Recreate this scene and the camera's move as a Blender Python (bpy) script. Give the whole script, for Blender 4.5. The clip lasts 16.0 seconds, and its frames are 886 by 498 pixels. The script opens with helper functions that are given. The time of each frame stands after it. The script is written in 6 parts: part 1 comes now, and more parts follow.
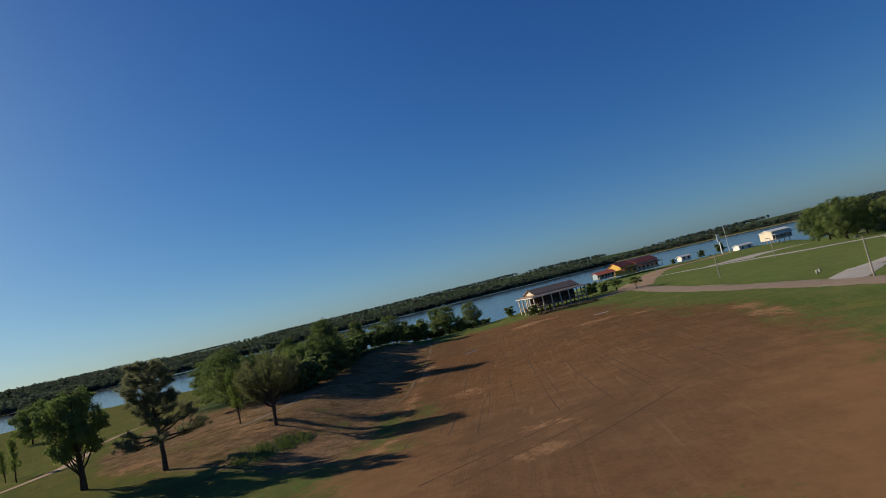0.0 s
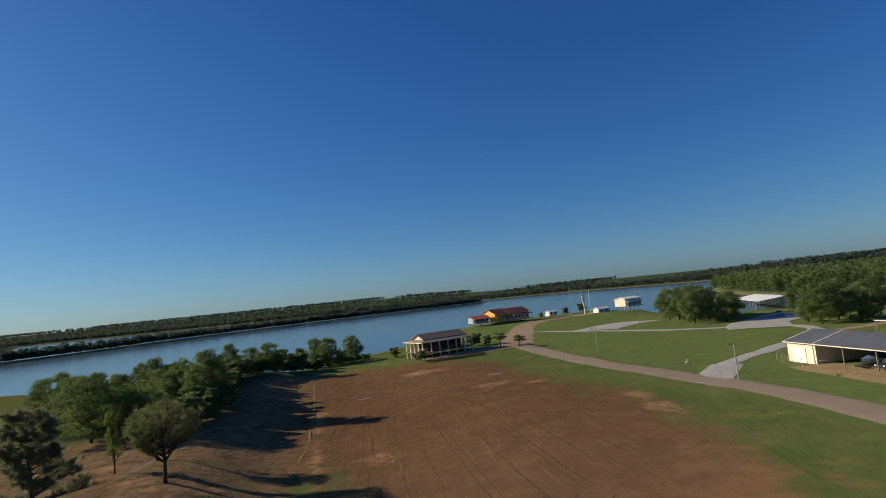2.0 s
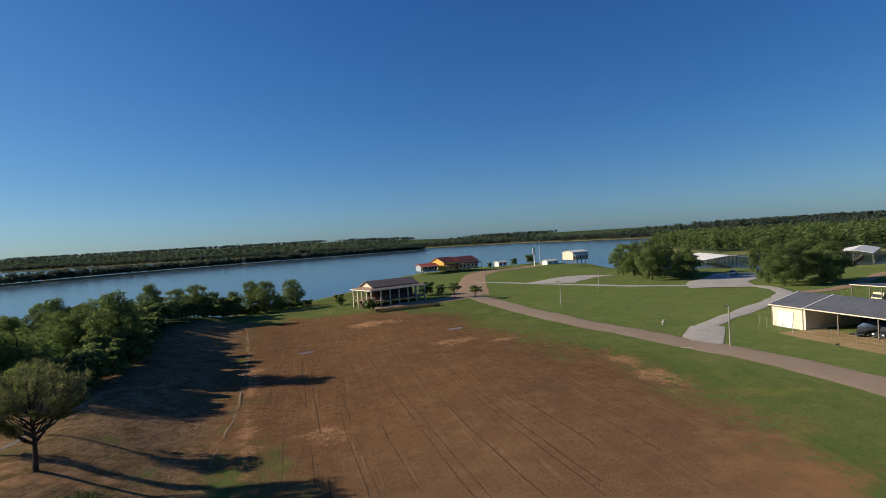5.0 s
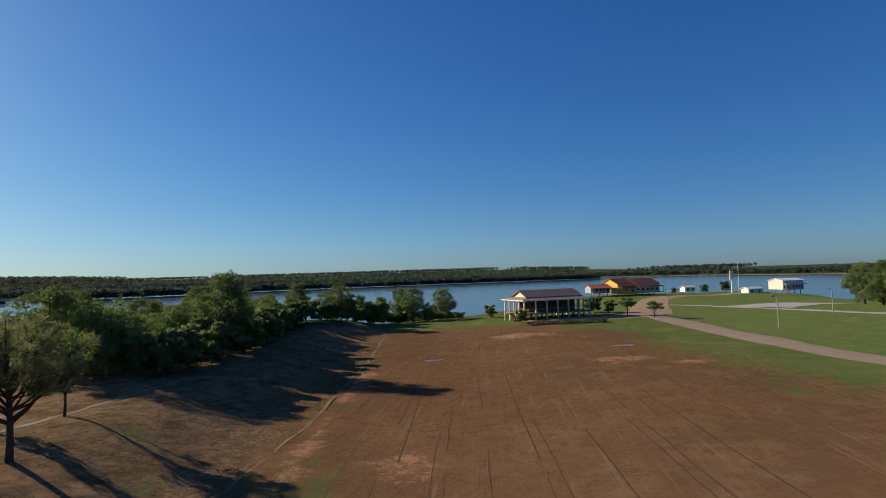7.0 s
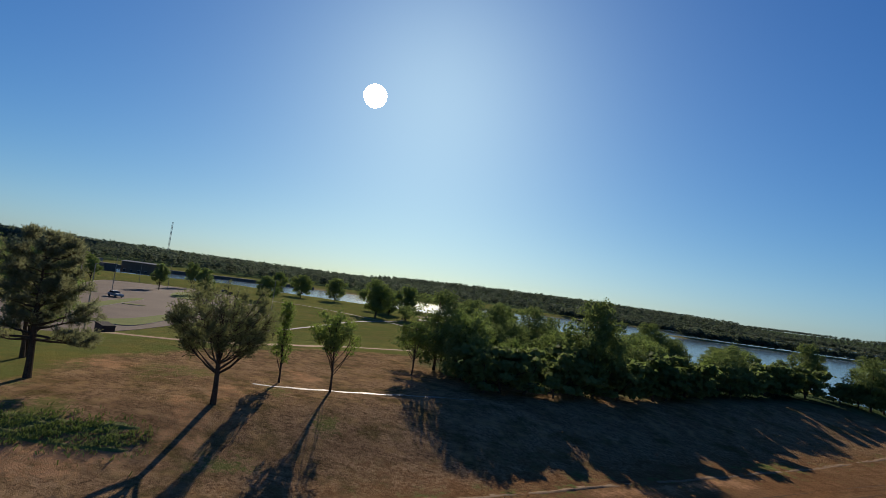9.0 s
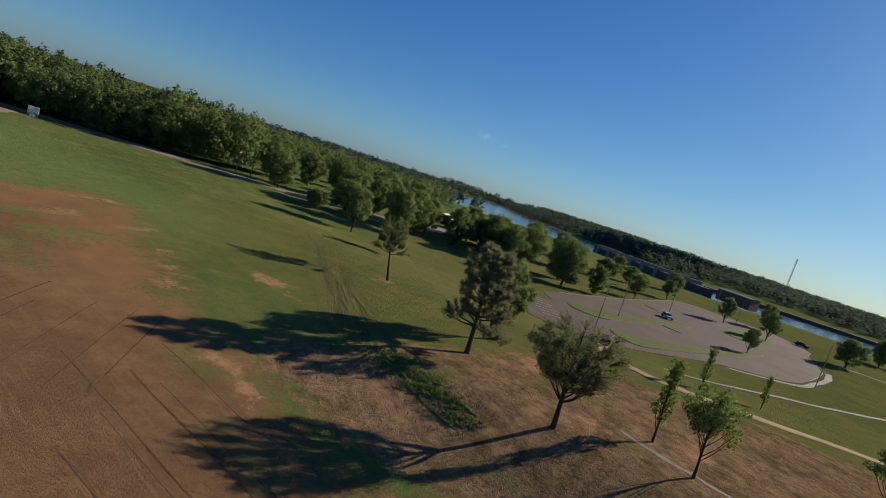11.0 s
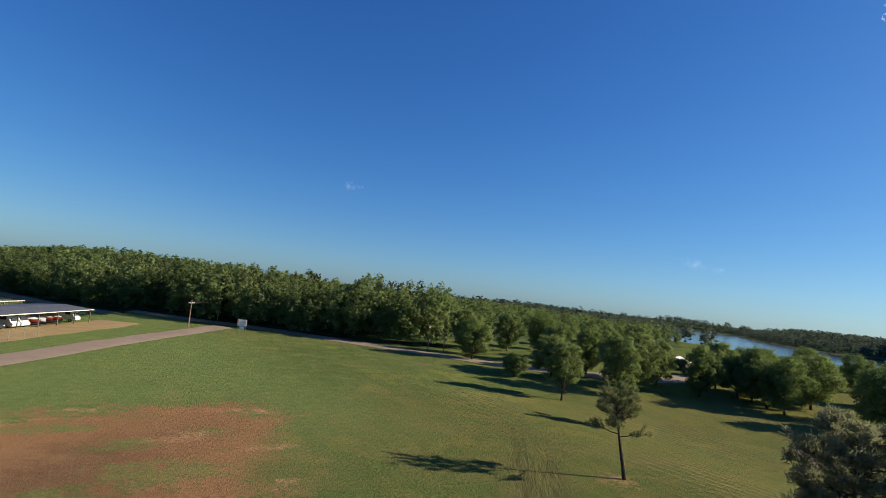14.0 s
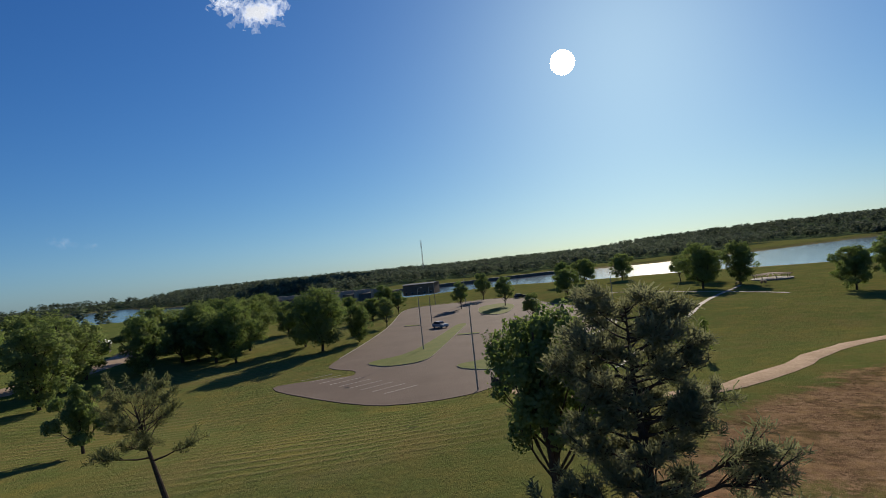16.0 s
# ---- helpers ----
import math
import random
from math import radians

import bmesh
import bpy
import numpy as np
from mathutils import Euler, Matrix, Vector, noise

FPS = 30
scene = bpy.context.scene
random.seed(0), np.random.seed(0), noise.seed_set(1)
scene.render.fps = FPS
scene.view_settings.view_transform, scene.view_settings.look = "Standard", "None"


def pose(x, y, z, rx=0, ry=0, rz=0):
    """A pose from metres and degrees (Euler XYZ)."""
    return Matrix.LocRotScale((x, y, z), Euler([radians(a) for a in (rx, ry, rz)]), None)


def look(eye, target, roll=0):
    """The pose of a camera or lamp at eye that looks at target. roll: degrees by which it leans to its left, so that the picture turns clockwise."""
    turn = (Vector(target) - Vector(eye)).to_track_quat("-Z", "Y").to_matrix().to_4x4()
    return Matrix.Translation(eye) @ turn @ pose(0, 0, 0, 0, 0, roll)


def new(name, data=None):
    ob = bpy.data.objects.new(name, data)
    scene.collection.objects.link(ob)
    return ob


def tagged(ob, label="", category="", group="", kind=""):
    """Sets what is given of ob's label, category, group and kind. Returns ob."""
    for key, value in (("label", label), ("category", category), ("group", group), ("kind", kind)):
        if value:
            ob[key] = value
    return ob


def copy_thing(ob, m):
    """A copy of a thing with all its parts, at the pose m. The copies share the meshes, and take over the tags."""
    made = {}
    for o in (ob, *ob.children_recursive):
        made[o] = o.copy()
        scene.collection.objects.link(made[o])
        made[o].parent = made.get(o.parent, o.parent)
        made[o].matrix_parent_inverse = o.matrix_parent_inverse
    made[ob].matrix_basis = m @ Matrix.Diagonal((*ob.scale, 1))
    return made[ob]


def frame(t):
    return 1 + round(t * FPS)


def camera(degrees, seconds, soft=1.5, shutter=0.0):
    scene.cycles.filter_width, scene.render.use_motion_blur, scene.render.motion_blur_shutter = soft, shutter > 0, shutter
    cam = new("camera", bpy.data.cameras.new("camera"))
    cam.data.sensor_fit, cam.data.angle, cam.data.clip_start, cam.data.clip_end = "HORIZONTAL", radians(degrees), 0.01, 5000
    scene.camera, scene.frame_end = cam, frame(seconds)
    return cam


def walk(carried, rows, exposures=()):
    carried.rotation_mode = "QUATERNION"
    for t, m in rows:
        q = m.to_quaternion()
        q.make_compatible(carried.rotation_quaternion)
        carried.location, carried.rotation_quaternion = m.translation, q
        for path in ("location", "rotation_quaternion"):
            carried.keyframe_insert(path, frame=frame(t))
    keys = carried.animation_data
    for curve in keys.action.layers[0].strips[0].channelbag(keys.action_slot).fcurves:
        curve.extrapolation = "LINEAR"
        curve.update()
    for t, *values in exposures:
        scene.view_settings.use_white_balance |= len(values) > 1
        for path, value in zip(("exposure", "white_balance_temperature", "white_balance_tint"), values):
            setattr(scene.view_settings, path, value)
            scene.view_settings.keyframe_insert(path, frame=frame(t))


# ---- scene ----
cam = camera(78.00, 16.0, soft=0.8)
PATH = [
    (0, (-33.98, -5.17, 10.66), (-34.130, 4.791, 11.510), -13.50),
    (0.5, (-37.82, -6.41, 13.33), (-36.584, 3.494, 13.905), -11.25),
    (1, (-39.80, -6.43, 14.68), (-37.990, 3.387, 15.293), -8.00),
    (1.5, (-40.72, -5.79, 15.80), (-38.480, 3.822, 17.422), -8.97),
    (2, (-41.46, -4.81, 17.48), (-39.252, 4.904, 18.323), -5.80),
    (2.5, (-42.22, -3.58, 18.29), (-39.785, 6.078, 19.131), -5.72),
    (3, (-43.08, -1.98, 18.18), (-40.416, 7.623, 19.061), -4.86),
    (3.5, (-43.22, 0.63, 19.35), (-40.471, 10.246, 19.145), -4.21),
    (4, (-43.26, 3.09, 19.39), (-40.308, 12.637, 19.168), -4.37),
    (4.2, (-43.09, 4.26, 19.14), (-40.061, 13.788, 18.876), -4.06),
    (6.3, (-36.41, 20.96, 13.30), (-33.554, 30.540, 13.406), -1.45),
    (6.5, (-35.67, 23.07, 12.63), (-33.652, 32.864, 12.803), -0.91),
    (7, (-33.51, 28.61, 10.78), (-33.439, 38.598, 11.257), -1.56),
    (7.5, (-28.78, 34.37, 9.41), (-30.892, 44.112, 10.160), 0.39),
    (8, (-23.32, 39.70, 8.90), (-27.363, 48.807, 9.729), 2.72),
    (8.5, (-18.63, 47.54, 9.64), (-25.207, 55.029, 10.400), 3.71),
    (9, (-16.77, 54.69, 10.66), (-25.368, 59.739, 11.413), 7.56),
    (9.2, (-16.87, 56.70, 10.89), (-25.982, 60.762, 11.620), 9.82),
    (11.3, (-18.22, 72.01, 16.74), (-26.263, 66.179, 15.630), 15.61),
    (11.5, (-19.41, 72.29, 16.96), (-26.962, 65.797, 16.035), 13.79),
    (12, (-23.39, 71.60, 16.72), (-29.396, 63.645, 15.927), 9.00),
    (12.5, (-27.01, 69.46, 16.62), (-31.334, 60.486, 15.782), 12.68),
    (13, (-29.90, 66.87, 16.80), (-33.721, 57.695, 15.713), 18.16),
    (13.5, (-33.00, 62.97, 16.32), (-37.814, 54.205, 16.091), 4.50),
    (14, (-36.10, 58.33, 14.83), (-42.157, 50.416, 15.650), 6.40),
    (14.5, (-39.32, 53.06, 13.57), (-47.349, 47.209, 14.708), -3.29),
    (15, (-43.96, 49.15, 12.73), (-53.394, 45.967, 13.665), -10.54),
    (15.5, (-46.68, 45.54, 12.59), (-56.643, 44.721, 12.989), -6.97),
    (15.8, (-48.20, 43.31, 12.69), (-58.191, 43.529, 12.876), -4.48),
    (16, (-48.94, 41.79, 12.71), (-58.862, 43.028, 13.032), -6.19),
]
EXPO = ((0, 0.32), (3.0, 0.46), (3.5, 0.38), (4, 0.56), (6.5, 0.6), (9, 0.53), (11.5, 0.60), (12.5, 1.0), (13.2, 0.98), (14.5, 0.92), (16, 0.52))
walk(cam, [(t, look(eye, target, roll)) for t, eye, target, roll in PATH], EXPO)

# ---- sky and sun ----
SUN_YAW, SUN_UP = radians(62.0), radians(22.0)
SUN_WAY = Vector((-math.sin(SUN_YAW) * math.cos(SUN_UP), math.cos(SUN_YAW) * math.cos(SUN_UP), math.sin(SUN_UP)))
world = bpy.data.worlds.new("sky")
scene.world = world
world.use_nodes = True
wn, wl = world.node_tree.nodes, world.node_tree.links
sky = wn.new("ShaderNodeTexSky")
sky.sky_type = "NISHITA"
sky.sun_disc = False
sky.sun_elevation, sky.sun_rotation = SUN_UP, -SUN_YAW
sky.air_density, sky.dust_density, sky.ozone_density = 0.9, 0.45, 3.0
tint = wn.new("ShaderNodeHueSaturation")
tint.inputs["Saturation"].default_value = 1.2
wl.new(sky.outputs[0], tint.inputs["Color"])
grade = wn.new("ShaderNodeMix")
grade.data_type, grade.blend_type = "RGBA", "MULTIPLY"
grade.inputs["Factor"].default_value = 1.0
grade.inputs["B"].default_value = (0.53, 0.83, 1.40, 1)
wl.new(tint.outputs[0], grade.inputs["A"])
# haze evens out the brightest part of the sky
soft_a, soft_b = wn.new("ShaderNodeVectorMath"), wn.new("ShaderNodeVectorMath")
soft_a.operation, soft_b.operation = "MULTIPLY_ADD", "DIVIDE"
soft_a.inputs[1].default_value, soft_a.inputs[2].default_value = (0.059, 0.047, 0.057), (1, 1, 1)
wl.new(grade.outputs["Result"], soft_a.inputs[0])
wl.new(grade.outputs["Result"], soft_b.inputs[0])
wl.new(soft_a.outputs[0], soft_b.inputs[1])
wl.new(soft_b.outputs[0], wn["Background"].inputs[0])
wn["Background"].inputs[1].default_value = 0.063
lamp = bpy.data.lights.new("sun", "SUN")
lamp.energy, lamp.angle, lamp.color = 5.0, radians(0.53), (1.0, 0.87, 0.70)
sun = new("sun", lamp)
sun.matrix_world = look(SUN_WAY * 100, (0, 0, 0))


# ---- materials ----
def nodes_of(name, rough=0.9):
    m = bpy.data.materials.new(name)
    m.use_nodes = True
    b = m.node_tree.nodes["Principled BSDF"]
    b.inputs["Roughness"].default_value = rough
    b.inputs["Specular IOR Level"].default_value = 0.1
    return m, m.node_tree.nodes, m.node_tree.links, b


def noise_at(n, l, scale, detail=5, rough=0.6, source=None):
    t = n.new("ShaderNodeTexNoise")
    t.inputs["Scale"].default_value = scale
    t.inputs["Detail"].default_value = detail
    t.inputs["Roughness"].default_value = rough
    if source:
        l.new(source, t.inputs["Vector"])
    return t.outputs["Fac"]


def ramp(n, l, fac, a, b):
    r = n.new("ShaderNodeMapRange")
    r.inputs["From Min"].default_value, r.inputs["From Max"].default_value = a, b
    l.new(fac, r.inputs["Value"])
    return r.outputs["Result"]


def mix(n, l, fac, a, b):
    m = n.new("ShaderNodeMix")
    m.data_type = "RGBA"
    for socket, v in ((m.inputs["Factor"], fac), (m.inputs["A"], a), (m.inputs["B"], b)):
        if isinstance(v, bpy.types.NodeSocket):
            l.new(v, socket)
        elif isinstance(v, (int, float)):
            socket.default_value = v
        else:
            socket.default_value = (*v, 1)
    return m.outputs["Result"]


def math_node(n, l, op, a, b):
    m = n.new("ShaderNodeMath")
    m.operation = op
    for socket, v in zip(m.inputs, (a, b)):
        if isinstance(v, bpy.types.NodeSocket):
            l.new(v, socket)
        else:
            socket.default_value = v
    return m.outputs[0]


def bump(n, l, b, height, strength, distance):
    k = n.new("ShaderNodeBump")
    k.inputs["Strength"].default_value, k.inputs["Distance"].default_value = strength, distance
    l.new(height, k.inputs["Height"])
    l.new(k.outputs[0], b.inputs["Normal"])


def place_of(n):
    return n.new("ShaderNodeNewGeometry").outputs["Position"]


def surface(name, dark, light, scale=1.0, rough=0.9, bumps=0.3, metal=0.0, fine=8.0, local=False):
    """A surface with stains at one scale and grain at a finer one."""
    m, n, l, b = nodes_of(name, rough)
    src = n.new("ShaderNodeTexCoord").outputs["Object"] if local else place_of(n)
    big = ramp(n, l, noise_at(n, l, scale, 4, 0.6, src), 0.3, 0.7)
    grain = noise_at(n, l, scale * fine, 3, 0.6, src)
    c = mix(n, l, big, dark, light)
    g = mix(n, l, ramp(n, l, grain, 0.3, 0.7), [v * 0.8 for v in dark], [min(1, v * 1.1) for v in light])
    l.new(mix(n, l, 0.35, c, g), b.inputs["Base Color"])
    b.inputs["Metallic"].default_value = metal
    if rough >= 0.9:
        b.inputs["Specular IOR Level"].default_value = 0.06
    if bumps:
        bump(n, l, b, grain, bumps, 0.02 / scale)
    return m


def leaf_material(name, dark, light, warm, through_light=0.4, glow=(0.22, 0.34, 0.06)):
    """Leaves that differ by clump and by tree, and let a little light through."""
    m, n, l, b = nodes_of(name, 0.85)
    b.inputs["Specular IOR Level"].default_value = 0.04
    isl = n.new("ShaderNodeNewGeometry").outputs["Random Per Island"]
    per = n.new("ShaderNodeObjectInfo").outputs["Random"]
    c = mix(n, l, isl, dark, light)
    c = mix(n, l, math_node(n, l, "MULTIPLY", per, 0.45), c, warm)
    where = place_of(n)
    big = ramp(n, l, noise_at(n, l, 0.10, 2, 0.5, where), 0.38, 0.62)
    c = mix(n, l, math_node(n, l, "MULTIPLY", big, 0.6), c, warm)
    deep = ramp(n, l, noise_at(n, l, 0.17, 2, 0.5, where), 0.48, 0.66)
    c = mix(n, l, math_node(n, l, "MULTIPLY", deep, 0.6), c, dark)
    tone = n.new("ShaderNodeAttribute")
    tone.attribute_name = "tone"
    c = mix(n, l, math_node(n, l, "MULTIPLY", tone.outputs["Fac"], 0.62), c, [v * 0.42 for v in dark])
    l.new(c, b.inputs["Base Color"])
    tr = n.new("ShaderNodeBsdfTranslucent")
    l.new(mix(n, l, 0.5, c, glow), tr.inputs["Color"])
    ms = n.new("ShaderNodeMixShader")
    ms.inputs[0].default_value = through_light
    l.new(b.outputs[0], ms.inputs[1])
    l.new(tr.outputs[0], ms.inputs[2])
    l.new(ms.outputs[0], n["Material Output"].inputs["Surface"])
    return m


M_LEAF = leaf_material("leaves", (0.074, 0.108, 0.038), (0.176, 0.214, 0.084), (0.206, 0.220, 0.090))
# the near pine's needles are lightened: veiling sun glare is put into their colour
M_PINE = leaf_material("glare_lifted_pine_needles", (0.088, 0.100, 0.056), (0.170, 0.180, 0.098), (0.180, 0.176, 0.106), 0.45, (0.22, 0.24, 0.11))
# the same needles without that lift, for pines in the woods
M_FOREST_PINE = leaf_material("forest_pine_needles", (0.040, 0.052, 0.024), (0.088, 0.104, 0.046), (0.104, 0.106, 0.054), 0.3, (0.13, 0.17, 0.06))
M_WOODS = leaf_material("woodland_leaves", (0.056, 0.094, 0.034), (0.134, 0.200, 0.070), (0.185, 0.218, 0.080), 0.4, (0.22, 0.29, 0.08))
M_BELT = leaf_material("belt_leaves", (0.044, 0.076, 0.027), (0.112, 0.166, 0.058), (0.160, 0.190, 0.070), 0.4, (0.22, 0.29, 0.08))
M_YOUNG = leaf_material("young_leaves", (0.100, 0.145, 0.032), (0.180, 0.220, 0.055), (0.210, 0.220, 0.070))
M_NEEDLE = leaf_material("light_pine_needles", (0.070, 0.086, 0.038), (0.145, 0.162, 0.070), (0.160, 0.160, 0.078), 0.4, (0.20, 0.22, 0.08))
# paler, bluish leaves: the haze of distance is put into their colour
M_FAR_HAZE = leaf_material("haze_tinted_woodland", (0.052, 0.076, 0.070), (0.086, 0.116, 0.096), (0.100, 0.128, 0.092), 0.32, (0.15, 0.19, 0.10))
M_BARK = surface("bark", (0.035, 0.026, 0.020), (0.085, 0.066, 0.050), 3.0, 0.95, 0.6)
M_ROAD = surface("worn_asphalt_road", (0.228, 0.172, 0.122), (0.296, 0.228, 0.166), 0.25, 0.9, 0.3, fine=30)
M_LOT = surface("parking_asphalt", (0.100, 0.077, 0.064), (0.142, 0.110, 0.090), 0.12, 0.9, 0.3, fine=40)
M_GRAVEL = surface("pale_gravel", (0.300, 0.276, 0.240), (0.430, 0.402, 0.360), 0.3, 0.95, 0.5, fine=25)
M_WET = surface("wet_pale_stones", (0.090, 0.078, 0.062), (0.25, 0.225, 0.190), 2.6, 0.6, 0.8)
M_CONCRETE = surface("concrete", (0.20, 0.182, 0.156), (0.28, 0.262, 0.228), 0.6, 0.85, 0.2, fine=15)
M_DIRT = surface("dirt_track", (0.229, 0.150, 0.088), (0.352, 0.255, 0.167), 0.5, 0.95, 0.5)
M_SCRUB = leaf_material("scrub_leaves", (0.080, 0.120, 0.040), (0.175, 0.225, 0.080), (0.205, 0.225, 0.090))
M_YARD = surface("orange_dirt_yard", (0.235, 0.165, 0.076), (0.350, 0.255, 0.124), 0.35, 0.95, 0.5)
M_WHITE = surface("white_painted_metal", (0.62, 0.60, 0.54), (0.80, 0.78, 0.72), 0.5, 0.5, 0.05)
M_ROOF_GREY = surface("grey_roof_metal", (0.075, 0.082, 0.095), (0.115, 0.122, 0.135), 0.3, 0.6, 0.05, 0.0)
M_ROOF_TAN = surface("tan_roof_shingle", (0.24, 0.165, 0.115), (0.33, 0.235, 0.17), 0.7, 0.85, 0.3)
M_ROOF_RED = surface("red_roof", (0.30, 0.075, 0.05), (0.42, 0.13, 0.09), 0.5, 0.7, 0.1)
M_YELLOW = surface("yellow_wall", (0.60, 0.38, 0.07), (0.72, 0.48, 0.12), 0.5, 0.8, 0.05)
M_CREAM = surface("cream_siding", (0.58, 0.50, 0.36), (0.70, 0.62, 0.48), 0.5, 0.7, 0.05)
M_WOOD = surface("weathered_wood", (0.16, 0.11, 0.08), (0.30, 0.22, 0.16), 1.5, 0.85, 0.3)
M_POLE = surface("grey_pole", (0.22, 0.20, 0.17), (0.36, 0.33, 0.28), 1.0, 0.8, 0.2)
M_DARK = surface("dark_parts_and_shed_shade", (0.03, 0.027, 0.025), (0.06, 0.052, 0.046), 0.8, 0.9, 0.1)


# ---- shapes of the land ----
WATER = -6.0


def smooth(a, b, v):
    k = np.clip((v - a) / (b - a), 0, 1)
    return k * k * (3 - 2 * k)


# outlines of the land, by its shores
NEAR_LAND = [(4700, 150), (900, 150), (240, 146), (180, 156), (150, 180), (142, 215), (142, 262), (158, 300), (150, 352), (110, 352), (40, 318), (-8, 272), (-30, 240), (-60, 200),
             (-110, 215), (-150, 242), (-200, 268), (-250, 288), (-290, 275), (-318, 268), (-367, 238), (-391, 190), (-412, 169), (-432, 127), (-415, 60), (-440, 40),
             (-530, 45), (-555, 74), (-572, 150), (-572, 236), (-551, 321), (-560, 420), (-600, 560), (-640, 780), (-665, 980), (-690, 1200), (-780, 1560), (-960, 1650),
             (-1500, 1760), (-4700, 1900), (-4700, -4700), (4700, -4700)]
RIVER = [(-515, -50), (-545, -230), (-680, -350), (-900, -500), (-1300, -640), (-1400, -560), (-1080, -400), (-880, -240), (-720, -110), (-600, -40)]
POINT = [(262, 335), (300, 262), (360, 205), (620, 170), (620, 430), (420, 575), (340, 480)]
ISLETS = [[(-640, 770), (-590, 770), (-540, 780)], [(-640, 640), (-590, 650)]]
FAR_LAND = [(-4700, 4700), (-4700, 2600), (-1500, 2050), (-700, 1760), (-300, 1640), (0, 1570), (300, 1470), (560, 1280), (680, 900), (730, 430), (780, 230), (1000, 165),
            (4700, 160), (4700, 4700)]


def rounded(poly):
    """Cuts the corners of an outline twice."""
    for _ in range(2):
        poly = [(p[0] * (1 - u) + q[0] * u, p[1] * (1 - u) + q[1] * u) for p, q in zip(poly, poly[1:] + poly[:1]) for u in (0.22, 0.78)]
    return poly


LOT = [(-133, 22.8), (-113, 38.6), (-111, 46), (-112.5, 53), (-122, 61), (-140, 71), (-153, 86), (-168, 90.5), (-197, 96.5), (-221, 94), (-248, 98), (-270, 86), (-270, 58), (-260, 50), (-200, 43.5),
       (-167, 36.6), (-146, 31.5), (-142, 33), (-138, 37), (-133.5, 36.8), (-134.5, 31)]
LOT = rounded(LOT)
SPIT = [(-400, 600), (-365, 635), (-312, 690), (-258, 770), (-180, 850), (-80, 920), (40, 985), (170, 1060), (280, 1120)]


def inside(px, py, poly):
    """Signed distance to a polygon's edge, positive inside."""
    hit = np.zeros(px.shape, bool)
    near = np.full(px.shape, 1e9)
    for (x0, y0), (x1, y1) in zip(poly, poly[1:] + poly[:1]):
        dx, dy = x1 - x0, y1 - y0
        k = np.clip(((px - x0) * dx + (py - y0) * dy) / (dx * dx + dy * dy), 0, 1)
        near = np.minimum(near, np.hypot(px - x0 - k * dx, py - y0 - k * dy))
        cross = (y0 > py) != (y1 > py)
        hit ^= cross & (px < x0 + (py - y0) * dx / (dy if dy else 1e-9))
    return np.where(hit, near, -near)


def from_line(px, py, line):
    near = np.full(px.shape, 1e9)
    for (x0, y0), (x1, y1) in zip(line, line[1:]):
        dx, dy = x1 - x0, y1 - y0
        k = np.clip(((px - x0) * dx + (py - y0) * dy) / (dx * dx + dy * dy), 0, 1)
        near = np.minimum(near, np.hypot(px - x0 - k * dx, py - y0 - k * dy))
    return near


def land(x, y):
    """The height of the ground."""
    x, y = np.broadcast_arrays(np.asarray(x, float), np.asarray(y, float))
    # the field dips to a crease, and a bank rises on its far side
    along = smooth(28, 62, y) * (1 - smooth(160, 195, y))
    dip = smooth(-8, -40, x)
    bank = smooth(-47, -62, x)
    z = -2.0 * dip * along * (1 - bank) + 0.5 * bank * along
    # the park lies lower
    z = z - 2.4 * smooth(-86, -118, x) * smooth(-40, 15, y)
    z = z - 1.0 * smooth(-70, -100, x) * smooth(110, 150, y)
    # towards the pavilion and the marina
    z = z - 1.5 * smooth(170, 235, y) * smooth(-60, -10, x)
    z = z - 1.2 * smooth(60, 110, x) * smooth(100, 160, y)
    z = z + 0.10 * np.sin(x * 0.11 + 1.3) * np.sin(y * 0.09) + 0.05 * np.sin(x * 0.31) * np.sin(y * 0.27 + 0.5)
    # the ground falls away behind the first shed
    behind = (x + 2.4) * 0.829 - (y + 13.7) * 0.560
    z = z - 1.5 * smooth(9, 14, behind) * smooth(20, -5, y) * smooth(-75, -58, x)
    # the hills to the south and west
    far = np.hypot(x + 40, y - 40)
    z = z + (9 * smooth(0, -90, x) * (1 - 0.85 * smooth(-110, -260, x))) * smooth(-110, -420, y + 0.25 * x) * smooth(150, 520, far)
    z = z + 9 * smooth(-640, -1300, x)
    k = smooth(-7, -0.5, inside(x, y, LOT))
    z = z * (1 - k) - 2.335 * k
    near = inside(x, y, NEAR_LAND)
    z = z - 3.2 * smooth(75, 5, near) * smooth(165, 195, y) * smooth(-95, -60, x) * smooth(32, 8, x)
    z = z - 2.7 * smooth(80, 0, near) * smooth(-240, -320, x) * smooth(330, 250, y)
    k = smooth(-5, 11, near)
    z = z * k + (WATER - 2.0) * (1 - k)
    over = inside(x, y, FAR_LAND)
    k = smooth(-10, 14, over)
    z = z * (1 - k) + (WATER + 1.0 + (34 - 16 * smooth(200, 900, x)) * smooth(90, 1000, over)) * k
    k = smooth(6, -130, inside(x, y, RIVER))
    z = z * k + (WATER - 2.0) * (1 - k)
    z = z + 16 * smooth(-680, -860, x) * smooth(760, 900, y) * smooth(10, 120, near)
    k = smooth(-8, 12, inside(x, y, POINT))
    z = z * (1 - k) + (WATER + 2.0) * k
    k = smooth(30, 10, np.minimum.reduce([from_line(x, y, s) for s in [SPIT] + ISLETS]))
    return np.maximum(z, WATER - 2 + 3.2 * k)


def ground_at(x, y):
    return float(land(np.array([float(x)]), np.array([float(y)]))[0])


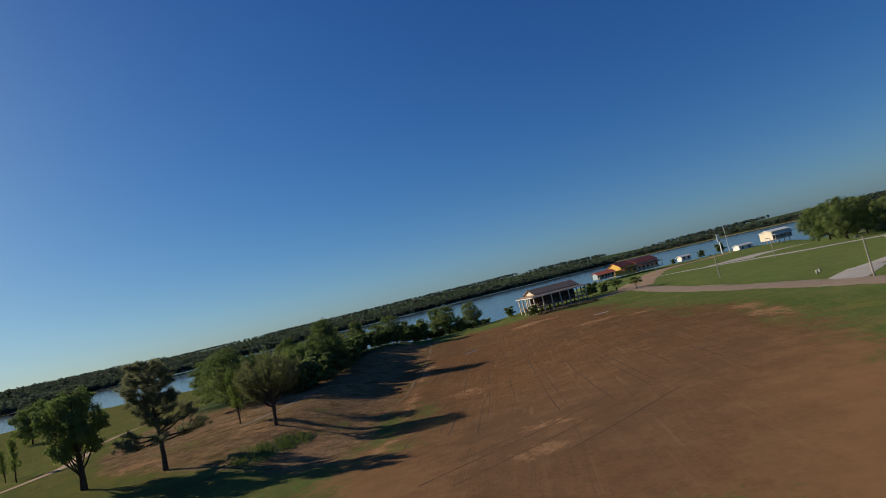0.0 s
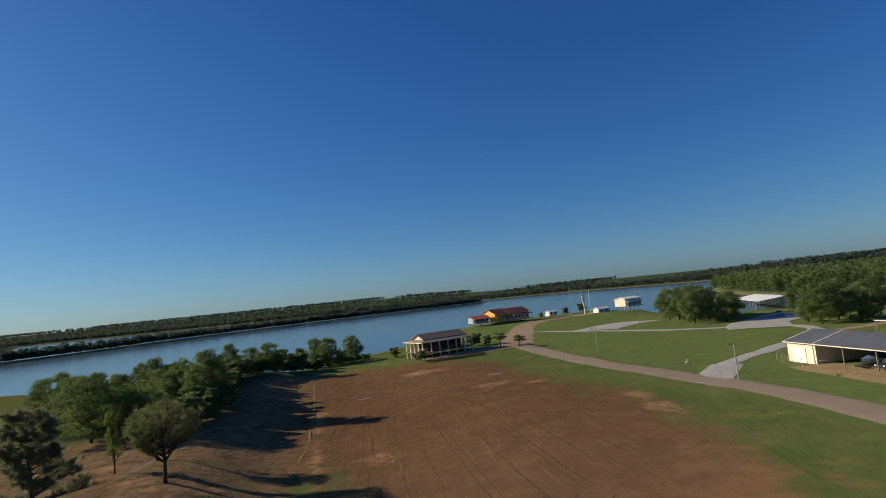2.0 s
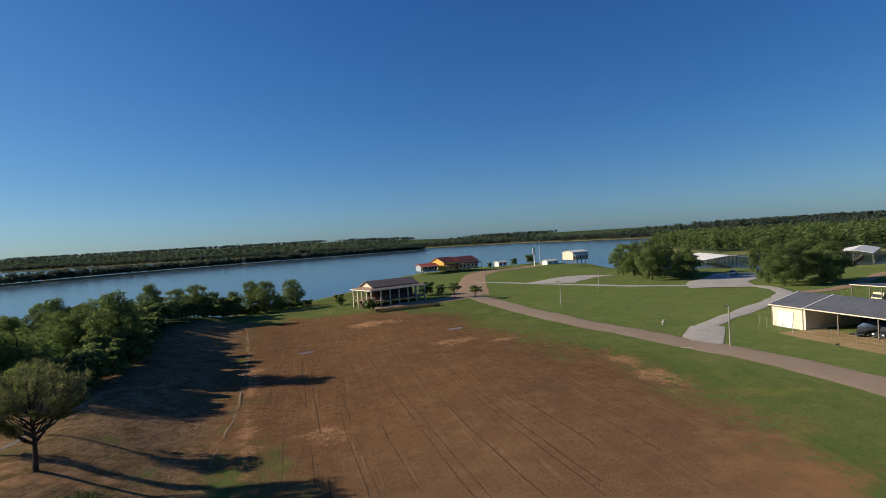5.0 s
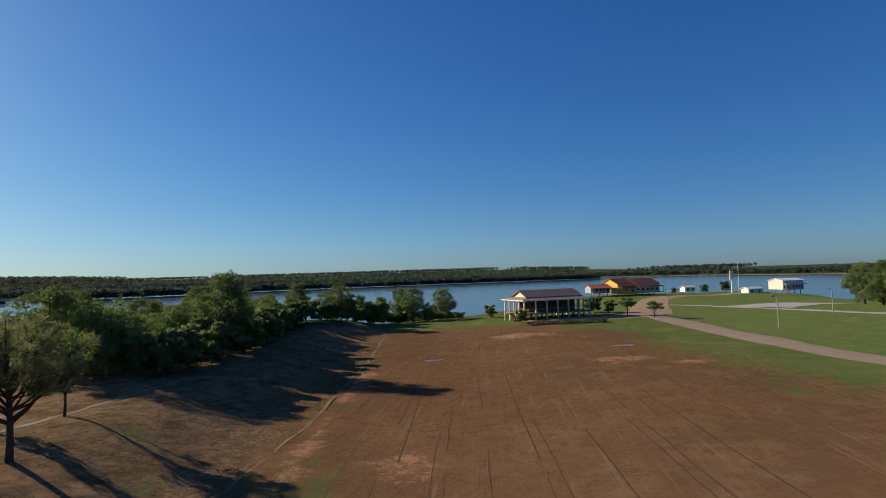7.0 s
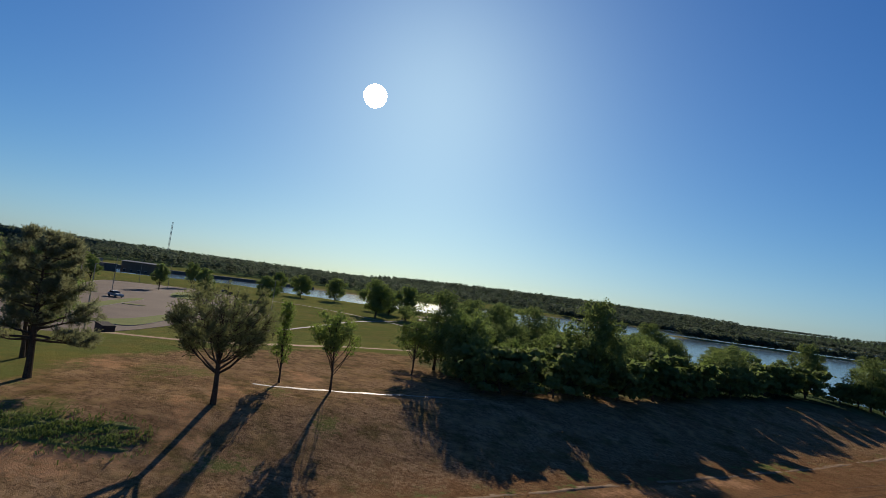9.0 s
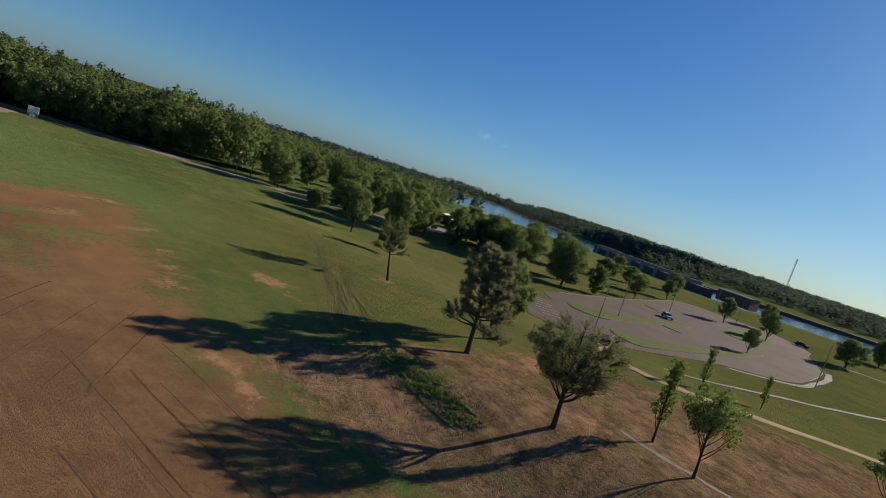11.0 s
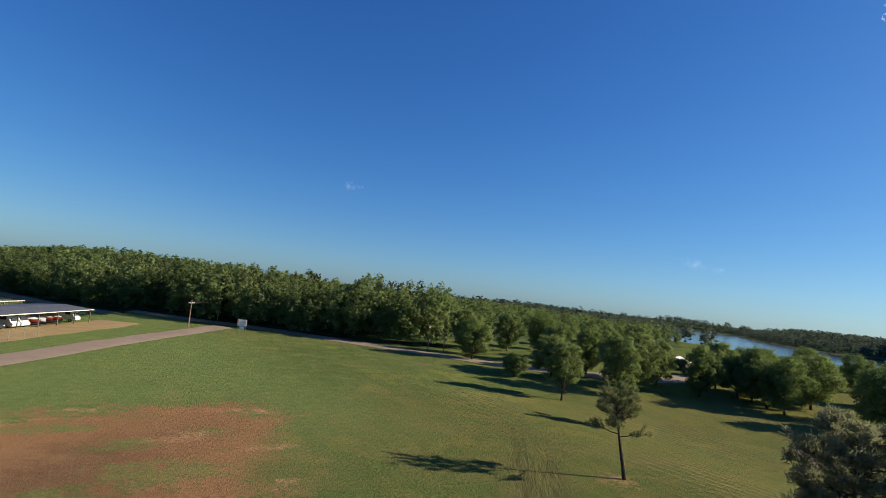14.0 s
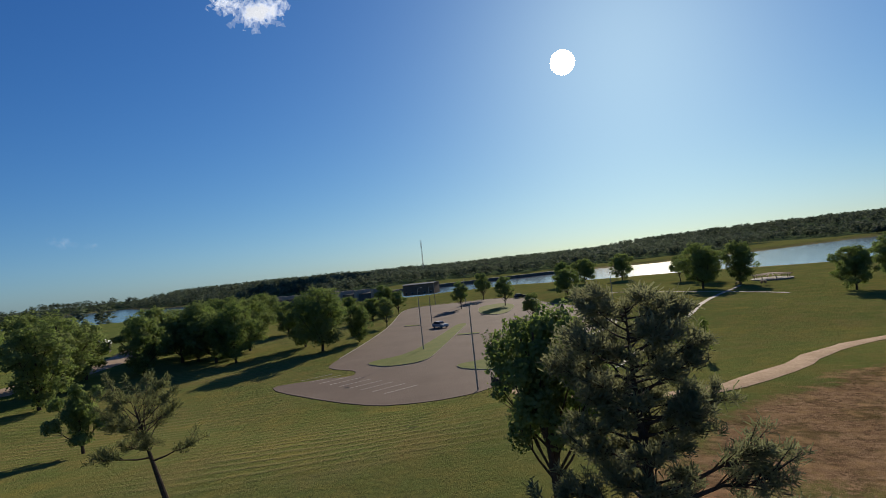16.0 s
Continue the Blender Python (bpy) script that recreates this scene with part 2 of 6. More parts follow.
def mesh_object(name, verts, faces, material, parent=None, smooth_faces=False):
    me = bpy.data.meshes.new(name)
    me.from_pydata([tuple(v) for v in verts], [], [tuple(f) for f in faces])
    me.materials.append(material)
    if smooth_faces:
        me.polygons.foreach_set("use_smooth", [True] * len(me.polygons))
    me.update()
    ob = new(name, me)
    ob.parent = parent
    return ob


def spread(core_a, core_b, step, near_a, near_b, far_a, far_b, growth=1.16, most=13.0):
    mid = list(np.arange(core_a, core_b + step / 2, step))
    d, v = step, core_b
    while v < far_b:
        d = d * growth if v > near_b else min(d * growth, most)
        v = min(v + d, far_b)
        mid.append(v)
    d, v = step, core_a
    while v > far_a:
        d = d * growth if v < near_a else min(d * growth, most)
        v = max(v - d, far_a)
        mid.insert(0, v)
    return np.array(mid)


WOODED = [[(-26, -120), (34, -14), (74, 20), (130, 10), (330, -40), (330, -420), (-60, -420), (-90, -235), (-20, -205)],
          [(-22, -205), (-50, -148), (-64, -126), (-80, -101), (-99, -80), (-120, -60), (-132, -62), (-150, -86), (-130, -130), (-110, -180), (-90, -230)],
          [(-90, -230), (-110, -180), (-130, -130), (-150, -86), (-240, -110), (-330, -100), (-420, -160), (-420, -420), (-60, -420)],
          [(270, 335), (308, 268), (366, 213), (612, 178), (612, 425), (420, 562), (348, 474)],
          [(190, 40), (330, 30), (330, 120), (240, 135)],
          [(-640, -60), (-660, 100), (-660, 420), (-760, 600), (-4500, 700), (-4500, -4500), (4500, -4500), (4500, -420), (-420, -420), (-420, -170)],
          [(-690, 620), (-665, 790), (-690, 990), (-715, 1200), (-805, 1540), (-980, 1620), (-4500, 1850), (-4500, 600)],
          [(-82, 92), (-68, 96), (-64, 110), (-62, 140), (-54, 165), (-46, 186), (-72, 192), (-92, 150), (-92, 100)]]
FIELD = [(-16, 147), (0, 124), (-3, 106), (1, 84), (4, 74), (1, 54), (-4, 36), (-10, 20), (-19, 7), (-38, -2), (-58, -7), (-60, 4), (-50, 28), (-46, 42),
         (-44, 54), (-47.5, 66), (-48, 90), (-47, 150), (-34, 160)]
BANK = [(-46, 41), (-53, 41.5), (-58, 45), (-64, 49), (-76, 55), (-84, 64), (-92, 84), (-86, 120), (-70, 140), (-60, 165), (-44, 160), (-46, 100)]


RUT_WAY = [(-96, -1), (-88.5, 8), (-81, 18.0), (-73, 27), (-66, 34.5), (-60, 41.5)]
BARE = [(-55, 12, 3.2, 1.4), (-53, 20, 1.6, 1.6), (-57, -2, 4.0, 1.2), (-51, 25, 1.2, 2.0), (-43.6, 44.5, 1.3, 4.5), (-60.2, 28.6, 2.4, 3.4), (-58, 0, 2.6, 1.6), (-50, 6.8, 3.6, 1.8), (-36, -1, 5, 1.6), (-43, -4, 3, 1.4), (-32, 30, 2.6, 1.6), (-30.5, 36.4, 2.4, 1.5), (-58.5, 34, 1.5, 2.0),
        (-48, 29.6, 2.0, 2.6), (-19, 128, 7, 5), (-12, 96, 5, 3), (1, 62, 3, 5), (-36, 66, 3, 4), (-73, 56, 3, 3), (-82, 29, 3.2, 2.6), (-43.8, 66, 1.5, 13), (-43.4, 95, 1.4, 16), (-57, 60, 5, 2.0), (-64, 64, 4, 2.5), (-70, 72, 5, 2.0), (-53, 52, 2.5, 5), (-4, 92, 3, 2), (3, 70, 2, 4)]
WEEDY = [(-41.0, 60, 1.6, 7), (-39.2, 52, 2.2, 5), (-63, 68, 3, 1.6), (-56, 70, 2.5, 1.5), (-52, 62, 2, 3), (-70, 60, 5, 4), (-1, 40, 3, 4), (-6, 30, 3, 4), (-2, 56, 2, 4), (-41, 18, 7, 4), (-46, 15, 6, 4), (-55, 18, 6, 5), (-40, 2, 6, 2.0), (-42, 62, 2.5, 4), (-3, 78, 2, 6), (-60, 12, 7, 6), (-52, 34, 4, 5), (-41.5, 42, 2.5, 4), (-58, 51, 4, 4), (-44, 8, 4, 3), (-40, 24, 3, 2.5), (-46, 31, 2.5, 3), (-52, 6, 3, 3), (-33, 1.5, 5, 1.6), (-27, 17, 5, 3)]


def build_ground():
    xs = spread(-125, 35, 1.5, -1100, 800, -4600, 4600)
    ys = spread(-60, 190, 1.5, -480, 1650, -4600, 4600)
    gx, gy = np.meshgrid(xs, ys)
    gz = land(gx, gy)
    nx, ny = len(xs), len(ys)
    verts = np.stack([gx.ravel(), gy.ravel(), gz.ravel()], -1)
    i = np.arange(nx * ny).reshape(ny, nx)
    quads = np.stack([i[:-1, :-1], i[:-1, 1:], i[1:, 1:], i[1:, :-1]], -1).reshape(-1, 4)
    ob = mesh_object("ground", verts, quads, ground_material(), smooth_faces=True)
    me = ob.data
    px, py = gx.ravel(), gy.ravel()
    field = inside(px, py, FIELD)
    bank = inside(px, py, BANK)
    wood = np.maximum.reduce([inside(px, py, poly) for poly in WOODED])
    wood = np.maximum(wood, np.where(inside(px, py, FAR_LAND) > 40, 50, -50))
    low = np.clip((WATER + 1.5 - gz.ravel()) / 0.8, 0, 1)
    bare = np.maximum.reduce([np.clip(1.5 - np.hypot((px - x) / rx, (py - y) / ry), 0, 1) for x, y, rx, ry in BARE])
    weed = np.maximum.reduce([np.clip(1.5 - np.hypot((px - x) / rx, (py - y) / ry), 0, 1) for x, y, rx, ry in WEEDY])
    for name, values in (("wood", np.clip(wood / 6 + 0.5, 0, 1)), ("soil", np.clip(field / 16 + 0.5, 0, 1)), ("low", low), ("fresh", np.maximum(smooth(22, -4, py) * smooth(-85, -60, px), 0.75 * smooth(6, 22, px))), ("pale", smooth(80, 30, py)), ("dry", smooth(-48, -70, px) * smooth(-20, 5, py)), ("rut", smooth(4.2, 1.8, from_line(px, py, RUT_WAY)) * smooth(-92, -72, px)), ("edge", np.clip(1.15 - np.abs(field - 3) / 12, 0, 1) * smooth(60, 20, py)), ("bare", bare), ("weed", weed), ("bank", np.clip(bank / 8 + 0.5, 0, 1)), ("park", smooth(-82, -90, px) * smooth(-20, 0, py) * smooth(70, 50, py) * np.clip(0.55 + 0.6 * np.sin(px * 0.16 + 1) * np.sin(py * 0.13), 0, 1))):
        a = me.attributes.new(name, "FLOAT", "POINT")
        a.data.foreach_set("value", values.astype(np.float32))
    tagged(ob, "rolling lawn and bare red earth ground reaching the wooded horizon", "ground", kind="structure")


def ground_material():
    m, n, l, b = nodes_of("grass_and_earth", 1.0)
    b.inputs["Diffuse Roughness"].default_value = 0.12
    b.inputs["Specular IOR Level"].default_value = 0.0
    src = place_of(n)

    def level(name):
        node = n.new("ShaderNodeAttribute")
        node.attribute_name = name
        return node.outputs["Fac"]

    def part_of(fac, k):
        return math_node(n, l, "MULTIPLY", fac, k)

    def drawn_out(turn, stretch):
        turned, mp = n.new("ShaderNodeMapping"), n.new("ShaderNodeMapping")
        turned.inputs["Rotation"].default_value = (0, 0, radians(turn))
        mp.inputs["Scale"].default_value = (1.0, stretch, 1.0)
        l.new(src, turned.inputs["Vector"])
        l.new(turned.outputs[0], mp.inputs["Vector"])
        return mp.outputs[0]

    n1 = noise_at(n, l, 0.035, 6, 0.65, src)
    n2 = noise_at(n, l, 0.22, 6, 0.7, src)
    n3 = noise_at(n, l, 3.0, 6, 0.8, src)
    n4 = noise_at(n, l, 0.75, 4, 0.7, src)
    mown = drawn_out(20, 0.08)
    # lawn, with mowing lines and dry patches
    grass = mix(n, l, ramp(n, l, n1, 0.3, 0.7), (0.080, 0.122, 0.034), (0.128, 0.154, 0.050))
    grass = mix(n, l, part_of(ramp(n, l, n2, 0.45, 0.75), 0.55), grass, (0.215, 0.189, 0.073))
    grass = mix(n, l, part_of(ramp(n, l, n3, 0.46, 0.62), 0.5), grass, (0.067, 0.086, 0.022))
    grass = mix(n, l, part_of(ramp(n, l, noise_at(n, l, 0.9, 4, 0.6, mown), 0.52, 0.70), 0.3), grass, (0.073, 0.093, 0.024))
    grass = mix(n, l, part_of(ramp(n, l, noise_at(n, l, 0.8, 3, 0.6, mown), 0.56, 0.76), 0.28), grass, (0.232, 0.198, 0.060))
    grass = mix(n, l, part_of(ramp(n, l, noise_at(n, l, 0.11, 5, 0.7, src), 0.54, 0.68), 0.36), grass, (0.245, 0.225, 0.044))
    grass = mix(n, l, part_of(ramp(n, l, noise_at(n, l, 0.16, 4, 0.65, drawn_out(-40, 0.5)), 0.54, 0.70), 0.45), grass, (0.185, 0.150, 0.070))
    # drier towards the park
    grass = mix(n, l, part_of(math_node(n, l, "MULTIPLY", level("dry"), ramp(n, l, n2, 0.25, 0.75)), 0.7), grass, (0.150, 0.120, 0.040))
    # fresh along the lane
    grass = mix(n, l, part_of(level("fresh"), 0.6), grass, mix(n, l, ramp(n, l, n4, 0.35, 0.65), (0.115, 0.168, 0.052), (0.180, 0.222, 0.072)))
    # wheel ruts run through the rough grass
    churned = ramp(n, l, noise_at(n, l, 0.62, 6, 0.75, drawn_out(41, 0.09)), 0.46, 0.64)
    churned = math_node(n, l, "MULTIPLY", churned, level("rut"))
    grass = mix(n, l, part_of(level("rut"), 0.35), grass, (0.135, 0.120, 0.052))
    grass = mix(n, l, part_of(churned, 0.66), grass, (0.070, 0.060, 0.030))
    # swaths of cut hay lie in wavering rows over the park
    swath = n.new("ShaderNodeTexWave")
    swath.inputs["Scale"].default_value, swath.inputs["Distortion"].default_value = 0.20, 5.0
    swath.inputs["Detail"].default_value, swath.inputs["Detail Scale"].default_value = 3.0, 0.5
    l.new(src, swath.inputs["Vector"])
    rows_of_hay = math_node(n, l, "MULTIPLY", ramp(n, l, swath.outputs["Fac"], 0.55, 0.95), level("park"))
    grass = mix(n, l, part_of(rows_of_hay, 0.42), grass, (0.225, 0.185, 0.092))
    # ploughed red earth
    earth = mix(n, l, ramp(n, l, n1, 0.38, 0.62), (0.133, 0.080, 0.043), (0.195, 0.103, 0.048))
    earth = mix(n, l, part_of(ramp(n, l, n2, 0.46, 0.64), 0.7), earth, (0.212, 0.129, 0.065))
    earth = mix(n, l, part_of(ramp(n, l, n4, 0.48, 0.64), 0.6), earth, (0.112, 0.059, 0.028))
    earth = mix(n, l, part_of(ramp(n, l, n3, 0.48, 0.62), 0.45), earth, (0.089, 0.050, 0.027))
    rows = drawn_out(6.5, 0.05)
    earth = mix(n, l, part_of(ramp(n, l, noise_at(n, l, 0.9, 5, 0.75, rows), 0.45, 0.75), 0.5), earth, (0.120, 0.068, 0.035))
    earth = mix(n, l, part_of(ramp(n, l, noise_at(n, l, 2.6, 4, 0.6, drawn_out(6.5, 0.012)), 0.60, 0.68), 0.35), earth, (0.071, 0.042, 0.024))
    earth = mix(n, l, part_of(ramp(n, l, noise_at(n, l, 2.0, 4, 0.6, drawn_out(6, 0.03)), 0.60, 0.72), 0.6), earth, (0.245, 0.158, 0.084))
    earth = mix(n, l, part_of(level("pale"), 0.38), earth, mix(n, l, ramp(n, l, n2, 0.35, 0.65), (0.195, 0.117, 0.065), (0.253, 0.153, 0.084)))
    earth = mix(n, l, part_of(ramp(n, l, math_node(n, l, "ADD", level("edge"), part_of(math_node(n, l, "SUBTRACT", n2, 0.5), 0.9)), 0.25, 0.85), 0.55), earth, (0.301, 0.164, 0.074))
    # loam and straw on the bank
    loam = mix(n, l, ramp(n, l, n2, 0.35, 0.7), (0.174, 0.110, 0.061), (0.304, 0.200, 0.114))
    raked = drawn_out(32, 0.16)
    loam = mix(n, l, part_of(ramp(n, l, noise_at(n, l, 1.8, 5, 0.75, raked), 0.50, 0.66), 0.5), loam, (0.384, 0.264, 0.154))
    loam = mix(n, l, part_of(ramp(n, l, noise_at(n, l, 2.6, 5, 0.75, raked), 0.50, 0.66), 0.5), loam, (0.059, 0.039, 0.018))
    loam = mix(n, l, part_of(ramp(n, l, noise_at(n, l, 0.30, 5, 0.7, src), 0.50, 0.62), 0.6), loam, (0.071, 0.065, 0.018))
    loam = mix(n, l, part_of(ramp(n, l, n3, 0.47, 0.60), 0.7), loam, (0.052, 0.034, 0.018))
    loam = mix(n, l, part_of(ramp(n, l, n4, 0.52, 0.66), 0.6), loam, (0.337, 0.217, 0.106))
    wave = math_node(n, l, "ADD", part_of(math_node(n, l, "SUBTRACT", n2, 0.5), 1.1), part_of(math_node(n, l, "SUBTRACT", n4, 0.5), 0.8))
    fine = math_node(n, l, "ADD", wave, part_of(math_node(n, l, "SUBTRACT", n3, 0.5), 0.7))
    c = mix(n, l, ramp(n, l, math_node(n, l, "ADD", level("bank"), wave), 0.35, 0.65), grass, loam)
    c = mix(n, l, ramp(n, l, math_node(n, l, "ADD", level("soil"), part_of(fine, 1.25)), 0.34, 0.66), c, earth)
    c = mix(n, l, part_of(ramp(n, l, math_node(n, l, "ADD", part_of(level("weed"), 0.8), part_of(fine, 1.6)), 0.55, 0.9), 0.8), c, grass)
    c = mix(n, l, part_of(ramp(n, l, math_node(n, l, "ADD", part_of(level("bare"), 0.8), part_of(fine, 1.7)), 0.55, 1.0), 0.75), c, mix(n, l, n4, (0.330, 0.165, 0.075), (0.440, 0.265, 0.150)))
    # wooded ground coloured as tree crowns, with the shade between them as dark gaps
    crowns_and_shade = ramp(n, l, noise_at(n, l, 0.07, 4, 0.7, src), 0.40, 0.62)
    c = mix(n, l, level("wood"), c, mix(n, l, crowns_and_shade, (0.022, 0.036, 0.020), (0.092, 0.126, 0.058)))
    c = mix(n, l, level("low"), c, mix(n, l, n1, (0.150, 0.130, 0.060), (0.240, 0.200, 0.105)))
    l.new(c, b.inputs["Base Color"])
    relief = math_node(n, l, "ADD", math_node(n, l, "ADD", n3, n4), noise_at(n, l, 14, 3, 0.6, src))
    bump(n, l, b, math_node(n, l, "SUBTRACT", math_node(n, l, "ADD", relief, part_of(rows_of_hay, 0.8)), churned), 0.8, 0.12)
    return m


def water_material(name="lake_water", rough=0.13, colour=(0.055, 0.075, 0.090)):
    m, n, l, b = nodes_of(name, rough)
    b.inputs["Base Color"].default_value = (*colour, 1)
    b.inputs["IOR"].default_value = 1.33
    b.inputs["Specular IOR Level"].default_value = 0.5
    src = place_of(n)
    bump(n, l, b, math_node(n, l, "ADD", noise_at(n, l, 0.25, 4, 0.6, src), noise_at(n, l, 1.6, 3, 0.6, src)), 0.07, 0.3)
    return m


m, n, l, b = nodes_of("sun_glare", 1.0)
b.inputs["Base Color"].default_value = (0, 0, 0, 1)
b.inputs["Emission Color"].default_value = (1.0, 0.97, 0.90, 1)
b.inputs["Emission Strength"].default_value = 14.0
bm = bmesh.new()
bmesh.ops.create_icosphere(bm, subdivisions=4, radius=92)
me = bpy.data.meshes.new("sun_disc")
bm.to_mesh(me)
bm.free()
me.materials.append(m)
disc = tagged(new("sun_disc", me), "low blinding white evening sun", "sun", kind="structure")
disc.location = Vector((-40, 45, 13)) + Vector((-0.8815, 0.3455, 0.3215)).normalized() * 4450

build_ground()
R = 4600
lake = mesh_object("lake_water", [(-R, -R, WATER), (R, -R, WATER), (R, R, WATER), (-R, R, WATER)], [(0, 1, 2, 3)], water_material())
tagged(lake, "calm blue lake water reflecting the clear sky", "water", kind="structure")

# ---- building helpers ----
def part(name, bm, material, parent=None, label=""):
    me = bpy.data.meshes.new(name)
    bm.to_mesh(me)
    bm.free()
    me.materials.append(material)
    ob = new(name, me)
    ob.parent = parent
    return tagged(ob, label) if label else ob


def thing(name, m, label, category, group=""):
    ob = new(name)
    ob.empty_display_size = 0.3
    ob.matrix_world = m
    return tagged(ob, label, category, group)


def add_box(bm, x0, y0, z0, x1, y1, z1, bevel=0.0):
    vs = [bm.verts.new((x, y, z)) for x in (x0, x1) for y in (y0, y1) for z in (z0, z1)]
    for f in box_faces:
        bm.faces.new([vs[i] for i in f])
    if bevel:
        es = {e for v in vs for e in v.link_edges}
        bmesh.ops.bevel(bm, geom=list(es), offset=bevel, segments=2, affect="EDGES", profile=0.6)


box_faces = [(0, 1, 3, 2), (4, 6, 7, 5), (0, 4, 5, 1), (2, 3, 7, 6), (0, 2, 6, 4), (1, 5, 7, 3)]


def box(name, dims, material, parent, label="", bevel=0.02):
    bm = bmesh.new()
    add_box(bm, *dims, bevel)
    return part(name, bm, material, parent, label)


def prism(name, outline, y0, y1, material, parent, label="", bevel=0.0):
    """An outline in x and z, drawn out from y0 to y1."""
    bm = bmesh.new()
    a = [bm.verts.new((x, y0, z)) for x, z in outline]
    b = [bm.verts.new((x, y1, z)) for x, z in outline]
    bm.faces.new(a)
    bm.faces.new(b[::-1])
    for i in range(len(a)):
        j = (i + 1) % len(a)
        bm.faces.new((a[i], b[i], b[j], a[j]))
    bmesh.ops.recalc_face_normals(bm, faces=bm.faces)
    if bevel:
        bmesh.ops.bevel(bm, geom=list(bm.edges), offset=bevel, segments=2, affect="EDGES", profile=0.6)
    return part(name, bm, material, parent, label)


def tube(bm, points, radii, sides=7):
    rings = []
    for i, p in enumerate(points):
        d = (Vector(points[min(i + 1, len(points) - 1)]) - Vector(points[max(i - 1, 0)])).normalized()
        u = d.orthogonal().normalized()
        v = d.cross(u)
        rings.append([bm.verts.new(Vector(p) + (u * math.cos(a) + v * math.sin(a)) * radii[i]) for a in (2 * math.pi * k / sides for k in range(sides))])
    for r0, r1 in zip(rings, rings[1:]):
        for k in range(sides):
            bm.faces.new((r0[k], r0[(k + 1) % sides], r1[(k + 1) % sides], r1[k]))
    bm.faces.new(rings[0][::-1])
    bm.faces.new(rings[-1])


def quads_object(name, quads, material, parent=None):
    """A mesh of loose quads from an array of n x 4 corners."""
    n = len(quads)
    me = bpy.data.meshes.new(name)
    me.vertices.add(4 * n)
    me.vertices.foreach_set("co", np.ascontiguousarray(quads, np.float32).ravel())
    me.loops.add(4 * n)
    me.loops.foreach_set("vertex_index", np.arange(4 * n, dtype=np.int32))
    me.polygons.add(n)
    me.polygons.foreach_set("loop_start", np.arange(0, 4 * n, 4, dtype=np.int32))
    me.polygons.foreach_set("loop_total", np.full(n, 4, np.int32))
    me.materials.append(material)
    me.update(calc_edges=True)
    ob = new(name, me)
    ob.parent = parent
    return ob


def leaves(rng, centres, normals, size, long=1.0):
    """One bent leaf clump for each centre, facing about its normal."""
    n = len(centres)
    nrm = normals + rng.normal(0, 0.36, (n, 3))
    nrm /= np.linalg.norm(nrm, axis=1, keepdims=True) + 1e-9
    up = rng.normal(0, 1, (n, 3))
    u = np.cross(nrm, up)
    u /= np.linalg.norm(u, axis=1, keepdims=True) + 1e-9
    v = np.cross(nrm, u)
    s = size * rng.uniform(0.6, 1.35, (n, 1))
    u, v = u * s * 0.5, v * s * 0.5 * long
    bend = nrm * s * 0.18
    return np.stack([centres - u * 0.9 - bend, centres - v * rng.uniform(0.7, 1.2, (n, 1)) + bend, centres + u - bend, centres + v], 1)


def lobe_points(rng, lobes, count):
    """Points and outward ways on a set of uneven lobes (x, y, z, rx, rz)."""
    lobes = np.array(lobes, float)
    w = lobes[:, 3] ** 2 * lobes[:, 4]
    pick = rng.choice(len(lobes), count, p=w / w.sum())
    d = rng.normal(0, 1, (count, 3))
    d /= np.linalg.norm(d, axis=1, keepdims=True)
    wave = 0.80 + 0.22 * np.sin(d[:, 0] * 5.1 + pick * 1.7) * np.sin(d[:, 1] * 4.3 + pick) + 0.14 * np.sin(d[:, 2] * 7 + pick * 2.3)
    r = (rng.uniform(0.25, 1, count) ** 0.45) * wave
    L = lobes[pick]
    c = L[:, :3] + d * r[:, None] * np.stack([L[:, 3], L[:, 3], L[:, 4]], 1)
    return c, d * [1, 1, 0.8] + [0, 0, 0.35]


def limb_tree(rng, height, lobes, radius, lean=(0, 0), trunks=1, twigs=3):
    """Trunk and limbs that reach into the lobes."""
    bm = bmesh.new()
    for k in range(trunks):
        off = Vector((0.35 * k, -0.2 * k, 0))
        pts, rad = [], []
        for i in range(7):
            u = i / 6
            pts.append(off * (1 + u * 1.5) + Vector((lean[0] * u * u + 0.10 * math.sin(u * 5 + k), lean[1] * u * u + 0.10 * math.cos(u * 4), height * 0.86 * u - 0.15)))
            rad.append(radius * (1.25 if i == 0 else 1) * (1 - 0.80 * u) + 0.02)
        tube(bm, pts, rad, 8)
    for x, y, z, rx, rz in lobes:
        reach = math.hypot(x - lean[0], y - lean[1]) / height
        f = min(0.9, max(0.16, z / height - 0.12 - 0.9 * reach * rng.uniform(0.7, 1.1)))
        start = Vector((lean[0] * f * f, lean[1] * f * f, height * 0.86 * f))
        end = Vector((x, y, z))
        mid = start.lerp(end, 0.5) + Vector((0, 0, -0.06 * (end - start).length))
        r = radius * (1 - 0.75 * f) * 0.55
        tube(bm, [start, mid, end], [r, r * 0.7, r * 0.25 + 0.01], 5)
        for _ in range(twigs):
            w = Vector(rng.normal(0, 1, 3)).normalized()
            tip = end + Vector((w.x * rx, w.y * rx, w.z * rz)) * 0.8
            tube(bm, [mid.lerp(end, rng.uniform(0.2, 0.9)), tip], [r * 0.35 + 0.006, 0.008], 4)
    return bm


